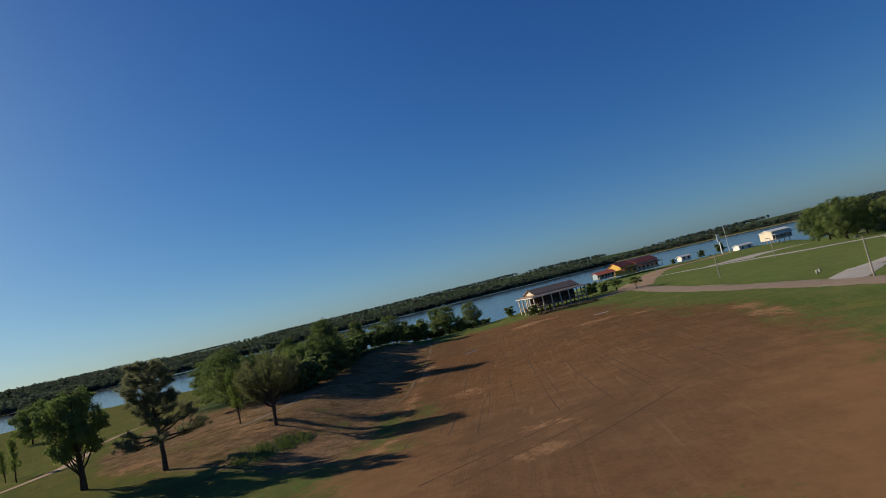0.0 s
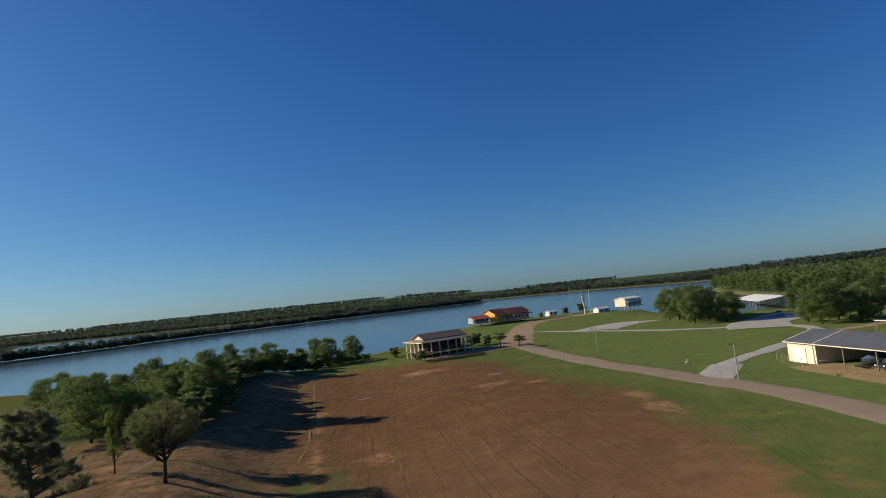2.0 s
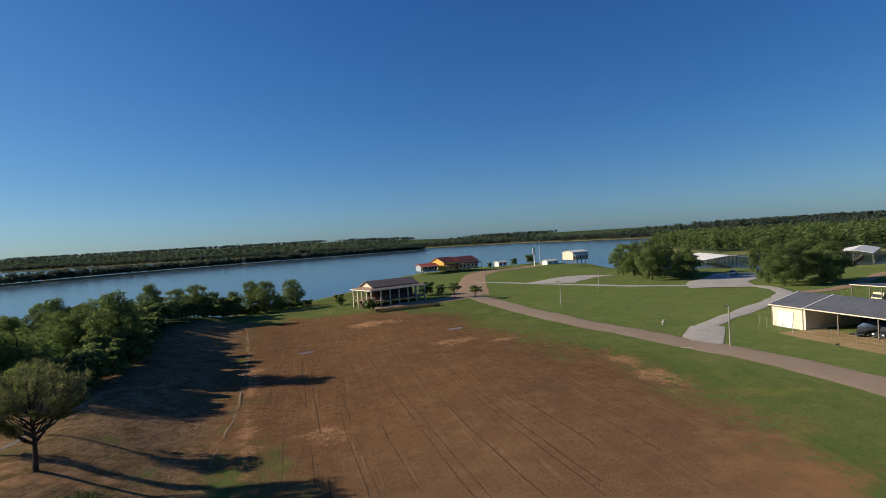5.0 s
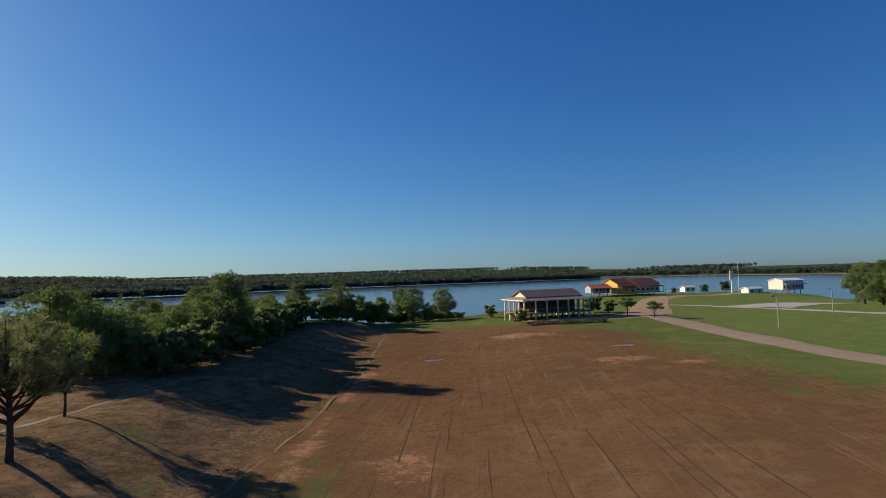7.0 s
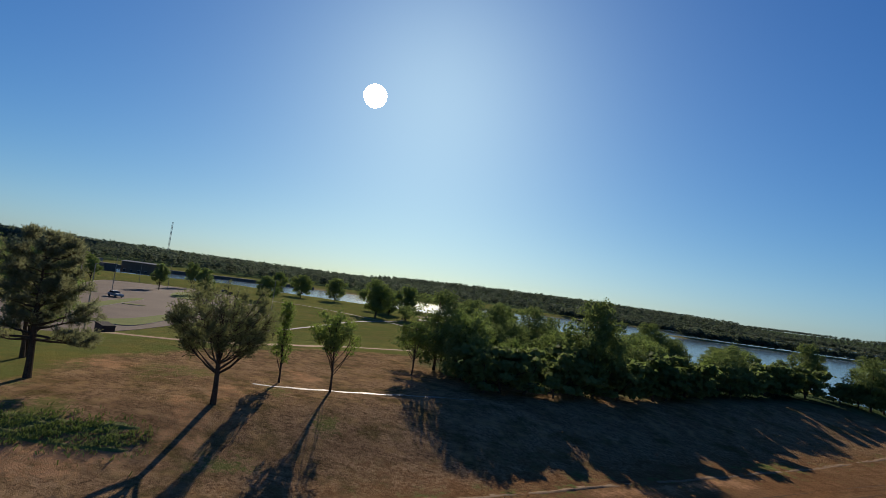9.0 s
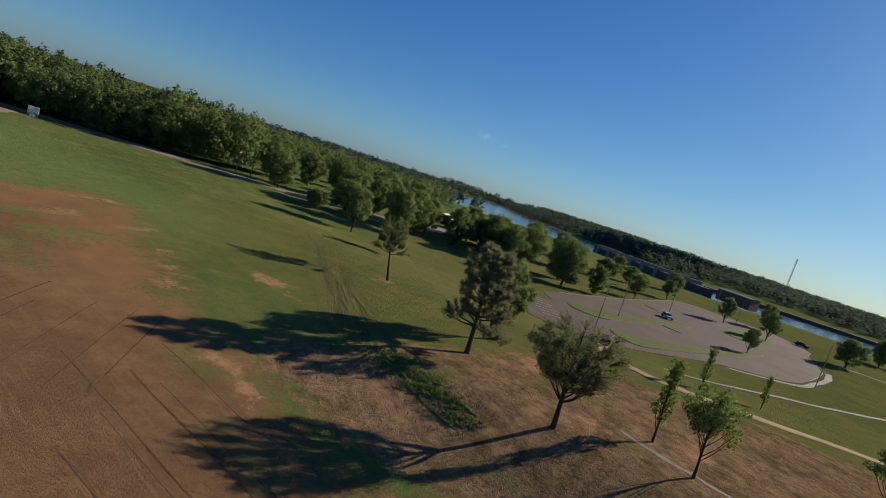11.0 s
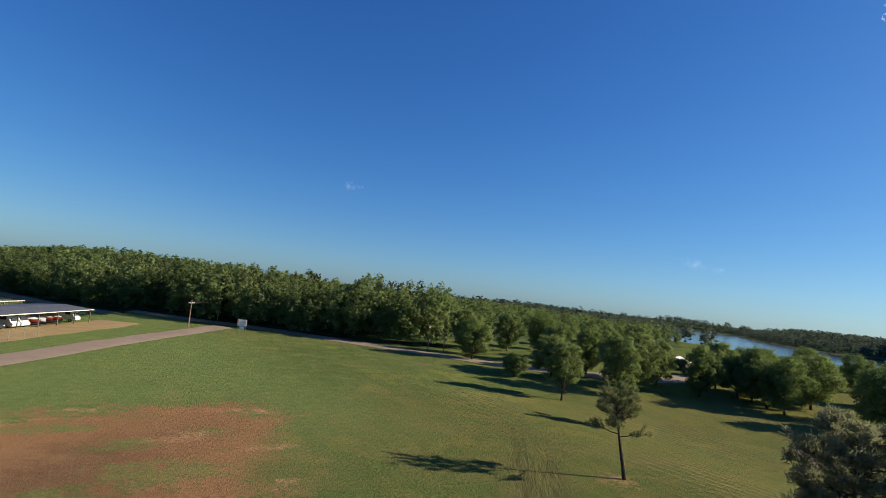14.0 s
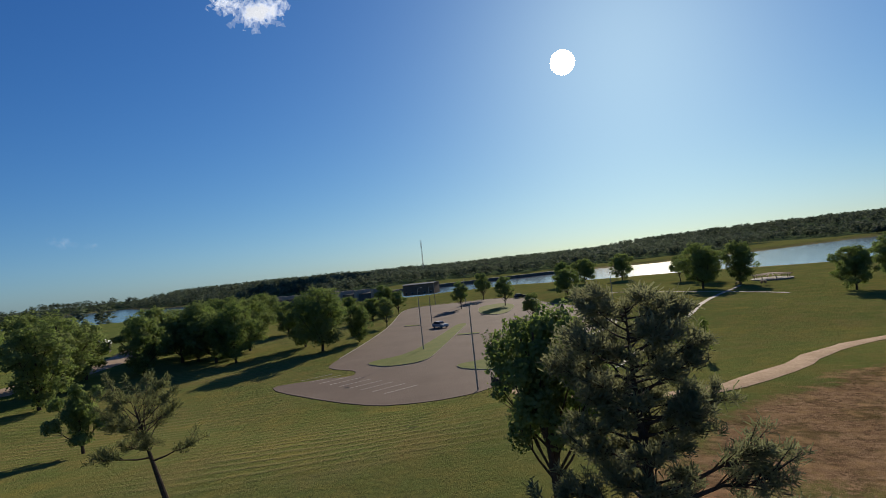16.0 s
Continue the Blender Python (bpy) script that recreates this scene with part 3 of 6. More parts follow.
def make_tree(name, seed, height, spread_r, base, material, count, size, label, lobes_n=9, radius=0.16, style="round", trunks=1, long=1.0, lean=(0, 0), category="tree", group="", twigs=3):
    rng = np.random.default_rng(seed)
    lobes = []
    for i in range(lobes_n):
        a = i * 2.4 + rng.uniform(-0.4, 0.4)
        u = (i + 0.5) / lobes_n
        if style == "round":
            v = 1 - (1.7 if base > 0.6 else 1.95) * u
            out = spread_r * 0.68 * math.sqrt(1 - v * v) * rng.uniform(0.75, 1.12)
            out *= rng.uniform(0.82, 1.2)
            z = base + (height - base) * (0.50 + (0.36 if base > 0.6 else 0.40) * v + rng.uniform(-0.05, 0.05))
            rx, rz = spread_r * rng.uniform(0.20, 0.42), (height - base) * rng.uniform(0.08, 0.16)
        elif style == "layer":
            z = base + (height - base) * (0.10 + 0.80 * u)
            out = spread_r * (0.85 - 0.65 * u) * rng.uniform(0.75, 1.1)
            rx, rz = spread_r * rng.uniform(0.15, 0.27), (height - base) * rng.uniform(0.05, 0.085)
        elif style == "fan":
            v = 1 - 1.25 * u
            out = spread_r * 0.80 * math.sqrt(max(0.0, 1 - v * v)) * rng.uniform(0.85, 1.05)
            z = base + (height - base) * (0.46 + 0.42 * v)
            rx, rz = spread_r * rng.uniform(0.15, 0.25), (height - base) * rng.uniform(0.06, 0.11)
        else:
            z = base + (height - base) * (0.05 + 0.85 * u)
            out = spread_r * 0.45 * (1 - 0.5 * u) * rng.uniform(0.4, 1.0)
            rx, rz = spread_r * rng.uniform(0.30, 0.5), (height - base) * rng.uniform(0.08, 0.13)
        f = z / height
        lobes.append((out * math.cos(a) + lean[0] * f * f, out * math.sin(a) + lean[1] * f * f, z, rx, rz))
    root = thing(name, Matrix(), label, category, group)
    part("trunk", limb_tree(rng, height, lobes if twigs else lobes[::3], radius, lean, trunks, twigs), M_BARK, root)
    if style == "round":
        lobes.append((lean[0] * 0.3, lean[1] * 0.3, base + (height - base) * 0.5, spread_r * 0.55, (height - base) * 0.34))
    c, d = lobe_points(rng, lobes, count)
    quads_object("crown", leaves(rng, c, d, size, long), material, root)
    return root


def needles(rng, bases, ways, length, width):
    """Thin needle sprays that start at bases and point along ways."""
    n = len(bases)
    d = ways / (np.linalg.norm(ways, axis=1, keepdims=True) + 1e-9)
    u = np.cross(d, rng.normal(0, 1, (n, 3)))
    u /= np.linalg.norm(u, axis=1, keepdims=True) + 1e-9
    tip = bases + d * length * rng.uniform(0.6, 1.25, (n, 1))
    return np.stack([bases - u * width * 0.35, bases + u * width * 0.35, tip + u * width * 0.5, tip - u * width * 0.5], 1)


def make_pine(name, seed, height, boughs, material, label, radius, tuft, per_tuft, lean=(0, 0), bushy=4.6, needle=0.12):
    """A pine: boughs (height on the trunk, way in degrees, length, rise) that end in tufts of needles."""
    rng = np.random.default_rng(seed)
    root = thing(name, Matrix(), label, "tree")
    bm = bmesh.new()

    def on_trunk(z):
        f = z / height
        return Vector((lean[0] * f ** 1.2 + 0.12 * math.sin(f * 5), lean[1] * f ** 1.2 + 0.12 * math.cos(f * 4), z))

    tube(bm, [on_trunk(height * u) - Vector((0, 0, 0.2)) for u in (0, 0.15, 0.35, 0.55, 0.75, 0.97)], [radius * 1.3, radius, radius * 0.85, radius * 0.6, radius * 0.35, 0.02], 9)
    tips = [(on_trunk(height * 0.97), Vector((0, 0, 1)))]
    for z, way, length, rise in boughs:
        p0 = on_trunk(z)
        d = Vector((math.cos(radians(way)), math.sin(radians(way)), 0))
        r = radius * (0.62 - 0.42 * z / height) * min(1.0, 0.45 + length / 6)
        bend = [p0 + d * length * u + Vector((0, 0, rise * (u * 0.5 + 0.5 * u * u))) + Vector(rng.normal(0, 0.04, 3)) * length * u for u in (0, 0.3, 0.6, 0.85, 1.0)]
        tube(bm, bend, [r, r * 0.75, r * 0.5, r * 0.3, 0.012], 6)
        tips.append((bend[-1], d))
        for k in range(max(4, int(length * bushy))):
            u = rng.uniform(0.42, 0.98)
            i = min(3, int(u * 4))
            q = bend[i].lerp(bend[i + 1], u * 4 - i)
            side = Vector((d.y, -d.x, 0)) * rng.choice((-1, 1)) * rng.uniform(0.25, 0.75)
            w = (d * rng.uniform(0.3, 0.9) + side + Vector((0, 0, rng.uniform(0.0, 0.8)))).normalized()
            end = q + w * rng.uniform(0.35, 0.32 * length + 0.4)
            tube(bm, [q, end], [r * 0.25 + 0.008, 0.007], 4)
            tips.append((end, w))
    part("trunk", bm, M_BARK, root)
    cs, ds = [], []
    for p, w in tips:
        k = int(per_tuft * rng.uniform(0.6, 1.4))
        d = rng.normal(0, 1, (k, 3))
        d /= np.linalg.norm(d, axis=1, keepdims=True)
        cs.append(np.array(p) + rng.normal(0, 1, (k, 3)) * tuft * 0.35 - np.array(w) * rng.uniform(0, 0.3, (k, 1)))
        ds.append(d * 0.75 + np.array(w) * 0.5 + [0, 0, 0.3])
    quads_object("crown", needles(rng, np.concatenate(cs), np.concatenate(ds), tuft, needle), material, root)
    return root


def stand(ob, x, y, yaw=0.0, scale=1.0, sink=0.05):
    ob.matrix_world = pose(x, y, ground_at(x, y) - sink, 0, 0, yaw) @ Matrix.Scale(scale, 4)
    return ob


def again(ob, x, y, yaw, scale, label="", wide=1.0):
    c = copy_thing(ob, pose(x, y, ground_at(x, y) - 0.05, 0, 0, yaw))
    c.scale = (scale * wide, scale * wide, scale * (0.92 + 0.16 * ((x * 7.3 + y * 3.1) % 1.0)))
    if label:
        tagged(c, label)
    return c


# ---- roads, paths, the car park ----
def strip(name, points, width, material, label, lift=0.05, step=3.0, category="road"):
    """A road along points, laid over the land."""
    pts = [Vector((*p, 0)) for p in points]
    line = []
    for k in range(len(pts) - 1):
        p0, p1, p2, p3 = pts[max(k - 1, 0)], pts[k], pts[k + 1], pts[min(k + 2, len(pts) - 1)]
        steps = max(2, int((p2 - p1).length / step))
        for i in range(steps):
            u = i / steps
            line.append(0.5 * ((2 * p1) + (p2 - p0) * u + (2 * p0 - 5 * p1 + 4 * p2 - p3) * u * u + (3 * p1 - p0 - 3 * p2 + p3) * u ** 3))
    line.append(pts[-1])
    rng = random.Random(len(points) * 7 + int(width * 10))
    co, faces, across = [], [], 6
    for i, p in enumerate(line):
        d = (line[min(i + 1, len(line) - 1)] - line[max(i - 1, 0)]).normalized()
        side = Vector((d.y, -d.x, 0))
        for k in range(across + 1):
            q = p + side * (width * (k / across - 0.5) + (rng.uniform(-1, 1) * min(0.3, width * 0.15) if k in (0, across) else 0))
            co.append((q.x, q.y, lift + ((0.03 if 0 < k < across else -0.04) if width > 1.5 else 0.0)))
    co = np.array(co)
    co[:, 2] += land(co[:, 0], co[:, 1])
    for i in range(len(line) - 1):
        for k in range(across):
            a = i * (across + 1) + k
            faces.append((a, a + 1, a + across + 2, a + across + 1))
    return tagged(mesh_object(name, co, faces, material, smooth_faces=True), label, category, kind="structure")


strip("lane", [(17, 165), (15.5, 150), (14.0, 125), (14.2, 100), (16.2, 78), (17.6, 58), (14.2, 36), (2, 16), (-10.5, 1), (-24, -17), (-41.5, -40), (-63.5, -69), (-80, -89)], 5.8, M_ROAD,
      "long pinkish worn asphalt lane beside the field", 0.09)
strip("main_road", [(-24, -200), (-50, -142), (-74, -110), (-97, -82), (-114, -54), (-135, -30), (-170, -20), (-215, -26), (-330, -70)], 7.5, M_ROAD, "worn two-lane road along the edge of the woods", 0.10)
strip("gravel_drive", [(18, 73), (27, 82), (40, 88.5), (56, 95.5), (70, 103), (78.5, 112), (81, 123), (71, 136), (59, 148), (48.5, 172), (43, 190), (38, 214)], 3.4, M_GRAVEL, "pale gravel drive curving round the lawn", 0.09)
strip("drive_mouth", [(15.5, 70), (19.5, 74), (24, 78.5), (29, 83)], 5.6, M_GRAVEL, "worn grey mouth of the drive at the lane", 0.075)
strip("boat_ramp_apron", [(50, 174), (62, 184), (74, 193), (86, 198)], 17, M_GRAVEL, "pale gravel apron beside the lawn", 0.12)
strip("marina_yard", [(74, 124), (86, 138), (104, 150), (118, 160)], 16, M_GRAVEL, "pale gravel yard before the covered docks", 0.12)
strip("shore_drive", [(16, 160), (28, 190), (38, 215), (60, 262), (90, 292), (120, 310)], 11, M_DIRT, "wide sandy drive towards the waterside buildings", 0.08)
strip("red_dirt_track", [(76, 103), (90, 104), (106, 110), (126, 119), (150, 126)], 3.4, M_DIRT, "orange dirt track past the sheds", 0.10)
strip("pavilion_yard", [(-14, 150), (-4, 153), (6, 155), (15, 158)], 9, M_DIRT, "pale sandy yard before the pavilion", 0.08)
strip("park_path", [(-110, 55), (-99, 57), (-92.5, 61.5), (-91, 67), (-93, 73), (-97.3, 80.5), (-103, 89), (-107, 98), (-108, 109), (-106, 122)], 2.6, M_DIRT, "worn sandy path below the bank and beside the tree belt", 0.08)
strip("footpath", [(-196, 97), (-180, 95), (-166, 91), (-153, 87), (-140, 74)], 1.4, M_CONCRETE, "curved concrete footpath beside the car park", 0.08)
strip("footpath_lawn", [(-225, 104), (-228, 118), (-210, 128), (-186, 138), (-172, 141)], 1.4, M_CONCRETE, "narrow concrete footpath over the lawn", 0.08)
strip("footpath_slope", [(-109, 65), (-116, 72), (-130, 84), (-152, 103), (-174, 121), (-207, 153)], 1.0, M_CONCRETE, "narrow concrete footpath up the lawn", 0.08)
for x0, y0, x1, y1, w in ((-66.0, 66.4, -64.9, 69.2, 0.6), (-65.0, 69.0, -64.2, 72.4, 1.0), (-64.3, 72.2, -63.2, 75.6, 0.7), (-63.3, 75.3, -62.5, 79.4, 0.9), (-62.6, 79.1, -61.7, 83.0, 0.7), (-61.8, 82.8, -61.0, 86.4, 0.4)):
    strip("wet_ditch", [(x0, y0), (x0 * 0.5 + x1 * 0.5 + 0.3, y0 * 0.5 + y1 * 0.5), (x1, y1)], w * 0.6, M_WET, "shallow wet ditch of pale stones", 0.02, 0.5)
strip("shed_yard", [(-57, -90), (-51.4, -81), (-41, -66), (-28, -47), (-15, -28), (-4, -12), (4, -1)], 9.5, M_YARD, "orange dirt yard before the storage shed", 0.06)
strip("shed_yard_north", [(36, 28), (33, 44), (34, 60), (36, 72)], 8, M_YARD, "dry dirt yard before the storage shed", 0.06)

ISLANDS = [[(-144, 37.7), (-137.3, 41.7), (-138, 48.2), (-150, 52), (-170, 58), (-187, 63.5), (-188, 60.7), (-170, 54.5), (-148, 46)],
           [(-131.8, 52), (-127.5, 52.5), (-122.9, 57.8), (-129.4, 61.8), (-160, 74.5), (-183, 81.5), (-183, 79.4), (-159, 71), (-133, 58)],
           [(-166, 57.2), (-164.4, 62), (-166.5, 62.5), (-168, 58)], [(-198, 47.4), (-195.5, 51.6), (-197.5, 52), (-200, 48)], [(-205, 70), (-198, 76), (-225, 86), (-240, 84), (-232, 74)]]


def slab(name, poly, z, thick, material, parent=None):
    bm = bmesh.new()
    top = [bm.verts.new((x, y, z)) for x, y in poly]
    low = [bm.verts.new((x, y, z - thick)) for x, y in poly]
    bm.faces.new(top)
    for i in range(len(top)):
        j = (i + 1) % len(top)
        bm.faces.new((low[i], low[j], top[j], top[i]))
    bmesh.ops.recalc_face_normals(bm, faces=bm.faces)
    bmesh.ops.triangulate(bm, faces=bm.faces)
    return part(name, bm, material, parent)


def kerb_line(poly, z, parent, closed=True):
    ends = list(zip(poly, poly[1:] + poly[:1])) if closed else list(zip(poly, poly[1:]))
    for (x0, y0), (x1, y1) in ends:
        d = Vector((x1 - x0, y1 - y0, 0))
        if d.length < 0.3:
            continue
        bm = bmesh.new()
        add_box(bm, 0, -0.07, z - 0.3, d.length, 0.07, z + 0.10)
        k = part("kerb", bm, M_CONCRETE, parent)
        k.matrix_local = pose(x0, y0, 0, 0, 0, math.degrees(math.atan2(d.y, d.x)))


LOT_Z = -2.28
lot = slab("car_park", LOT, LOT_Z, 0.5, M_LOT)
tagged(lot, "wide worn asphalt car park with grass islands", "car park", kind="structure")
kerb_line(LOT[26:62], LOT_Z, lot, False)
M_LAWN = surface("island_grass", (0.070, 0.098, 0.020), (0.125, 0.135, 0.036), 0.4, 0.95, 0.5)
for poly in map(rounded, ISLANDS):
    isl = slab("grass_island", poly, LOT_Z + 0.12, 0.3, M_LAWN)
    tagged(isl, "kerbed grass island in the car park", "traffic island", "car park islands")
    kerb_line(poly, LOT_Z, isl)
M_LINE = surface("faded_white_line", (0.30, 0.28, 0.25), (0.48, 0.46, 0.42), 3.0, 0.9, 0.0)
for i in range(9):
    x, y = -117 - i * 2.1, 40.2 - i * 1.55 + 0.0
    bm = bmesh.new()
    add_box(bm, -0.06, 0, 0, 0.06, 5.0, 0.006)
    ln = part("bay_line", bm, M_LINE, lot)
    ln.matrix_world = pose(x - 1.5, y + 1.0, LOT_Z + 0.004, 0, 0, 30)


# ---- near trees ----
rp = random.Random(21)
boughs = []
for i in range(58):
    z = 4.0 + 6.7 * (i / 57) ** 0.9
    boughs.append((z, i * 137.5 + rp.uniform(-20, 20), max(0.6, 2.3 * math.sqrt(max(0.03, 1 - ((z - 6.9) / 4.5) ** 2))) * rp.uniform(0.6, 1.15), min(rp.uniform(0.1, 1.2), 11.2 - z)))
for z, way, length, rise in ((3.3, 44, 4.3, -0.1), (3.8, 58, 4.0, 1.3), (3.0, 74, 3.7, -0.3), (4.0, 66, 3.4, 1.8), (3.4, 225, 3.4, 0.3), (3.1, 250, 3.6, -0.1), (3.0, 300, 2.6, 0.2), (2.9, 130, 2.6, 0.1), (3.6, 185, 2.8, 0.5)):
    boughs.append((z, way, length, rise))
stand(make_pine("pine_tree", 11, 11.2, boughs, M_PINE, "dark full pine with ragged tufts on the bank", 0.24, 0.29, 36, bushy=7.5, needle=0.042), -67.1, 50.3, 0, 0.97)
stand(make_tree("leafy_tree", 12, 10.4, 3.3, 1.6, M_LEAF, 17000, 0.19, "leafy broad tree with twin trunks on the lawn", 26, 0.17, "round", 2), -75.0, 49.3)
boughs = []
for i in range(38):
    v = 1 - 1.75 * i / 37
    z = 2.3 + 0.8 * (i % 4) + 1.1 * max(0, v)
    boughs.append((z, i * 137.5 + rp.uniform(-15, 15), 3.5 * math.sqrt(max(0.05, 1 - v * v)) * rp.uniform(0.8, 1.05), 6.3 + 2.7 * v - z + rp.uniform(-0.3, 0.3)))
stand(make_pine("open_crowned_pine", 13, 9.4, boughs, M_NEEDLE, "open-crowned pine with fine bare limbs on the bank", 0.2, 0.34, 16, bushy=9.0, needle=0.045), -59.8, 62.2, 0, 0.97)
boughs = []
for i in range(22):
    v = 1 - 1.4 * i / 21
    boughs.append((4.3 + 0.45 * (i % 4) + 0.9 * max(0, v), i * 137.5 + rp.uniform(-20, 20), 1.75 * math.sqrt(max(0.05, 1 - v * v)) * rp.uniform(0.7, 1.2), 1.0 + 1.6 * v + rp.uniform(-0.3, 0.3)))
boughs += [(3.9, 285, 2.4, 0.3), (3.7, 80, 2.4, 0.9)]
stand(make_pine("spindly_pine", 14, 7.6, boughs, M_NEEDLE, "thin leaning pine with a sparse crown", 0.17, 0.24, 30, (0.1, -1.5), 7.0, 0.04), -82.2, 28.9)
sapling = make_tree("thin_tree", 15, 8.0, 1.5, 1.8, M_YOUNG, 1500, 0.19, "slender young tree with sparse leaves beside the ditch", 16, 0.08, "column")
stand(sapling, -67.0, 68.8)
sapling_b = make_tree("young_tree", 16, 7.6, 2.6, 2.6, M_YOUNG, 3200, 0.19, "round-headed young tree with pale sparse leaves on the bank", 20, 0.09, "round")
stand(sapling_b, -63.4, 72.4)
again(sapling_b, -73.5, 86.0, 70, 0.95, "small pale young tree before the tree belt")
again(sapling, -99.8, 70.6, 140, 0.85, "small young tree beside the sandy path")
again(sapling, -108.5, 78.5, 40, 0.7, "thin young tree beside the sandy path")
small = make_tree("small_round_tree", 17, 6.4, 2.7, 0.5, M_LEAF, 9000, 0.19, "small dense round-headed tree on the lawn", 9, 0.11)
stand(small, -107.0, 11.6, 0, 1.18)

# ---- park trees ----
KINDS = [make_tree("shade_tree", 31, 10.5, 4.4, 0.5, M_LEAF, 15000, 0.23, "full green shade tree on the park lawn", 30, 0.17),
         make_tree("shade_tree", 32, 10.0, 3.6, 0.5, M_LEAF, 13000, 0.22, "tall oval shade tree on the park lawn", 28, 0.15),
         make_tree("shade_tree", 33, 8.6, 4.1, 0.4, M_LEAF, 13000, 0.23, "broad rounded shade tree on the park lawn", 26, 0.15),
         make_tree("shade_tree", 34, 9.0, 3.0, 1.3, M_LEAF, 8000, 0.22, "open-headed shade tree on the park lawn", 24, 0.12)]
for ob in KINDS:
    ob["group"] = "park trees"
PARK = [(-166, 11.4, 0, 1.05), (-174, 1.6, 1, 1.1), (-181, -10, 2, 1.25), (-161, -4, 1, 1.0), (-170, 6.5, 2, 1.15), (-186, -2, 0, 1.1), (-168, 28.8, 0, 1.05), (-180, 23.8, 1, 1.0), (-176.7, 36.3, 1, 0.72), (-186, 9.7, 0, 1.1), (-203, 43, 3, 0.8),
        (-229, 39, 2, 0.8), (-116, -6.2, 3, 1.12), (-125.4, -42, 0, 1.0), (-120.4, -22.8, 2, 0.65), (-131.5, -50, 1, 1.1), (-147, -11.5, 0, 1.3), (-146, -24, 1, 1.1), (-134.7, -8.0, 1, 1.2), (-131, -22, 2, 1.15),
        (-150, -36, 0, 1.1), (-160, -14, 1, 1.1), (-170, -40, 0, 1.2), (-175, -2, 2, 1.1), (-190, -50, 1, 1.2), (-205, -14, 0, 1.1), (-222, -60, 1, 1.2), (-230, -5, 0, 1.0), (-176, -66, 0, 1.2),
        (-200, -80, 2, 1.3), (-240, -90, 0, 1.3), (-155, -60, 1, 1.2), (-140, -62, 0, 1.1), (-235, 69, 3, 0.62), (-266, 83, 3, 0.7), (-226, 82.6, 3, 0.66), (-175, 77, 3, 0.45),
        (-229, 105, 2, 0.62), (-288, 124, 1, 0.72), (-302, 140, 2, 0.85), (-300, 158, 2, 0.85), (-253, 160, 3, 0.7), (-249, 164, 2, 0.66), (-227, 156, 1, 0.5), (-209, 142, 0, 1.2),
        (-211, 156, 1, 1.2), (-236, 160, 2, 0.72), (-163, 150.5, 2, 0.7), (-175, 176, 2, 0.8), (-182, 180, 1, 0.7), (-218, 14, 0, 0.9), (-245, 48, 3, 0.8), (-262, 30, 2, 0.8), (-280, 20, 1, 0.9), (-300, 44, 0, 0.8),
        (-255, 0, 0, 1.0), (-240, 24, 2, 0.9), (-270, -20, 1, 1.0), (-300, -30, 0, 1.1)]
used = set()
for i, (x, y, k, sc) in enumerate(PARK):
    if k in used:
        again(KINDS[k], x, y, i * 77 % 360, sc * (1.0 if y < -5 else 1.22 if sc > 0.9 or y < 60 else 1.8), wide=1.18 if sc > 0.9 or y < 60 else 1.05)
    else:
        used.add(k)
        stand(KINDS[k], x, y, i * 77 % 360, sc * 1.2)

# ---- the tree belt beside the bank ----
BELT_KINDS = [make_tree("belt_tree", 41, 9.4, 4.9, 0.2, M_BELT, 13000, 0.21, "dense green tree in the belt beside the bank", 26, 0.16, twigs=0),
              make_tree("belt_tree", 42, 8.0, 4.4, 0.1, M_LEAF, 12000, 0.20, "dense low bright green tree in the belt beside the bank", 24, 0.14, twigs=0),
              make_tree("belt_tree", 43, 10.2, 4.2, 0.4, M_BELT, 13000, 0.21, "tall rounded tree in the belt beside the bank", 26, 0.15, twigs=0)]
for ob in BELT_KINDS:
    ob["group"] = "tree belt"
rb = random.Random(4)
BELT = []
for y, x0, x1 in ((93, -77, -66), (99, -84, -63), (106, -88, -62), (113, -91, -62), (120, -95, -63), (127, -99, -64), (134, -103, -65), (141, -96, -66), (148, -92, -67), (156, -90, -68), (164, -86, -56),
                  (172, -78, -52), (182, -66, -50)):
    x = x0
    while x <= x1:
        BELT.append((x + rb.uniform(-1.6, 1.6), y + rb.uniform(-2, 2)))
        x += rb.uniform(5.8, 9.2)
BELT += [(-41, 182), (-37, 189), (-45, 190), (-33, 195)]
# breaks in the belt through which low sun and the lake show
BREAKS = (([(-55, 110), (-104, 129.5)], 3.2), ([(-55, 139), (-110, 161)], 3.0), ([(-76, 172), (-84, 186), (-100, 200)], 9.0))
BELT = [q for q in BELT if not any(from_line(np.array([q[0]]), np.array([q[1]]), line)[0] < r for line, r in BREAKS)]
for i, (x, y) in enumerate(BELT):
    k = i % 3
    sc = rb.uniform(0.70, 1.22) * (0.92 if x > -46 else 0.80 if y > 140 else 0.92) * (0.78 if y < 90 else 1.0)
    if i < 3:
        stand(BELT_KINDS[k], x, y, i * 50, sc)
    else:
        again(BELT_KINDS[k], x, y, rb.uniform(0, 360), sc)


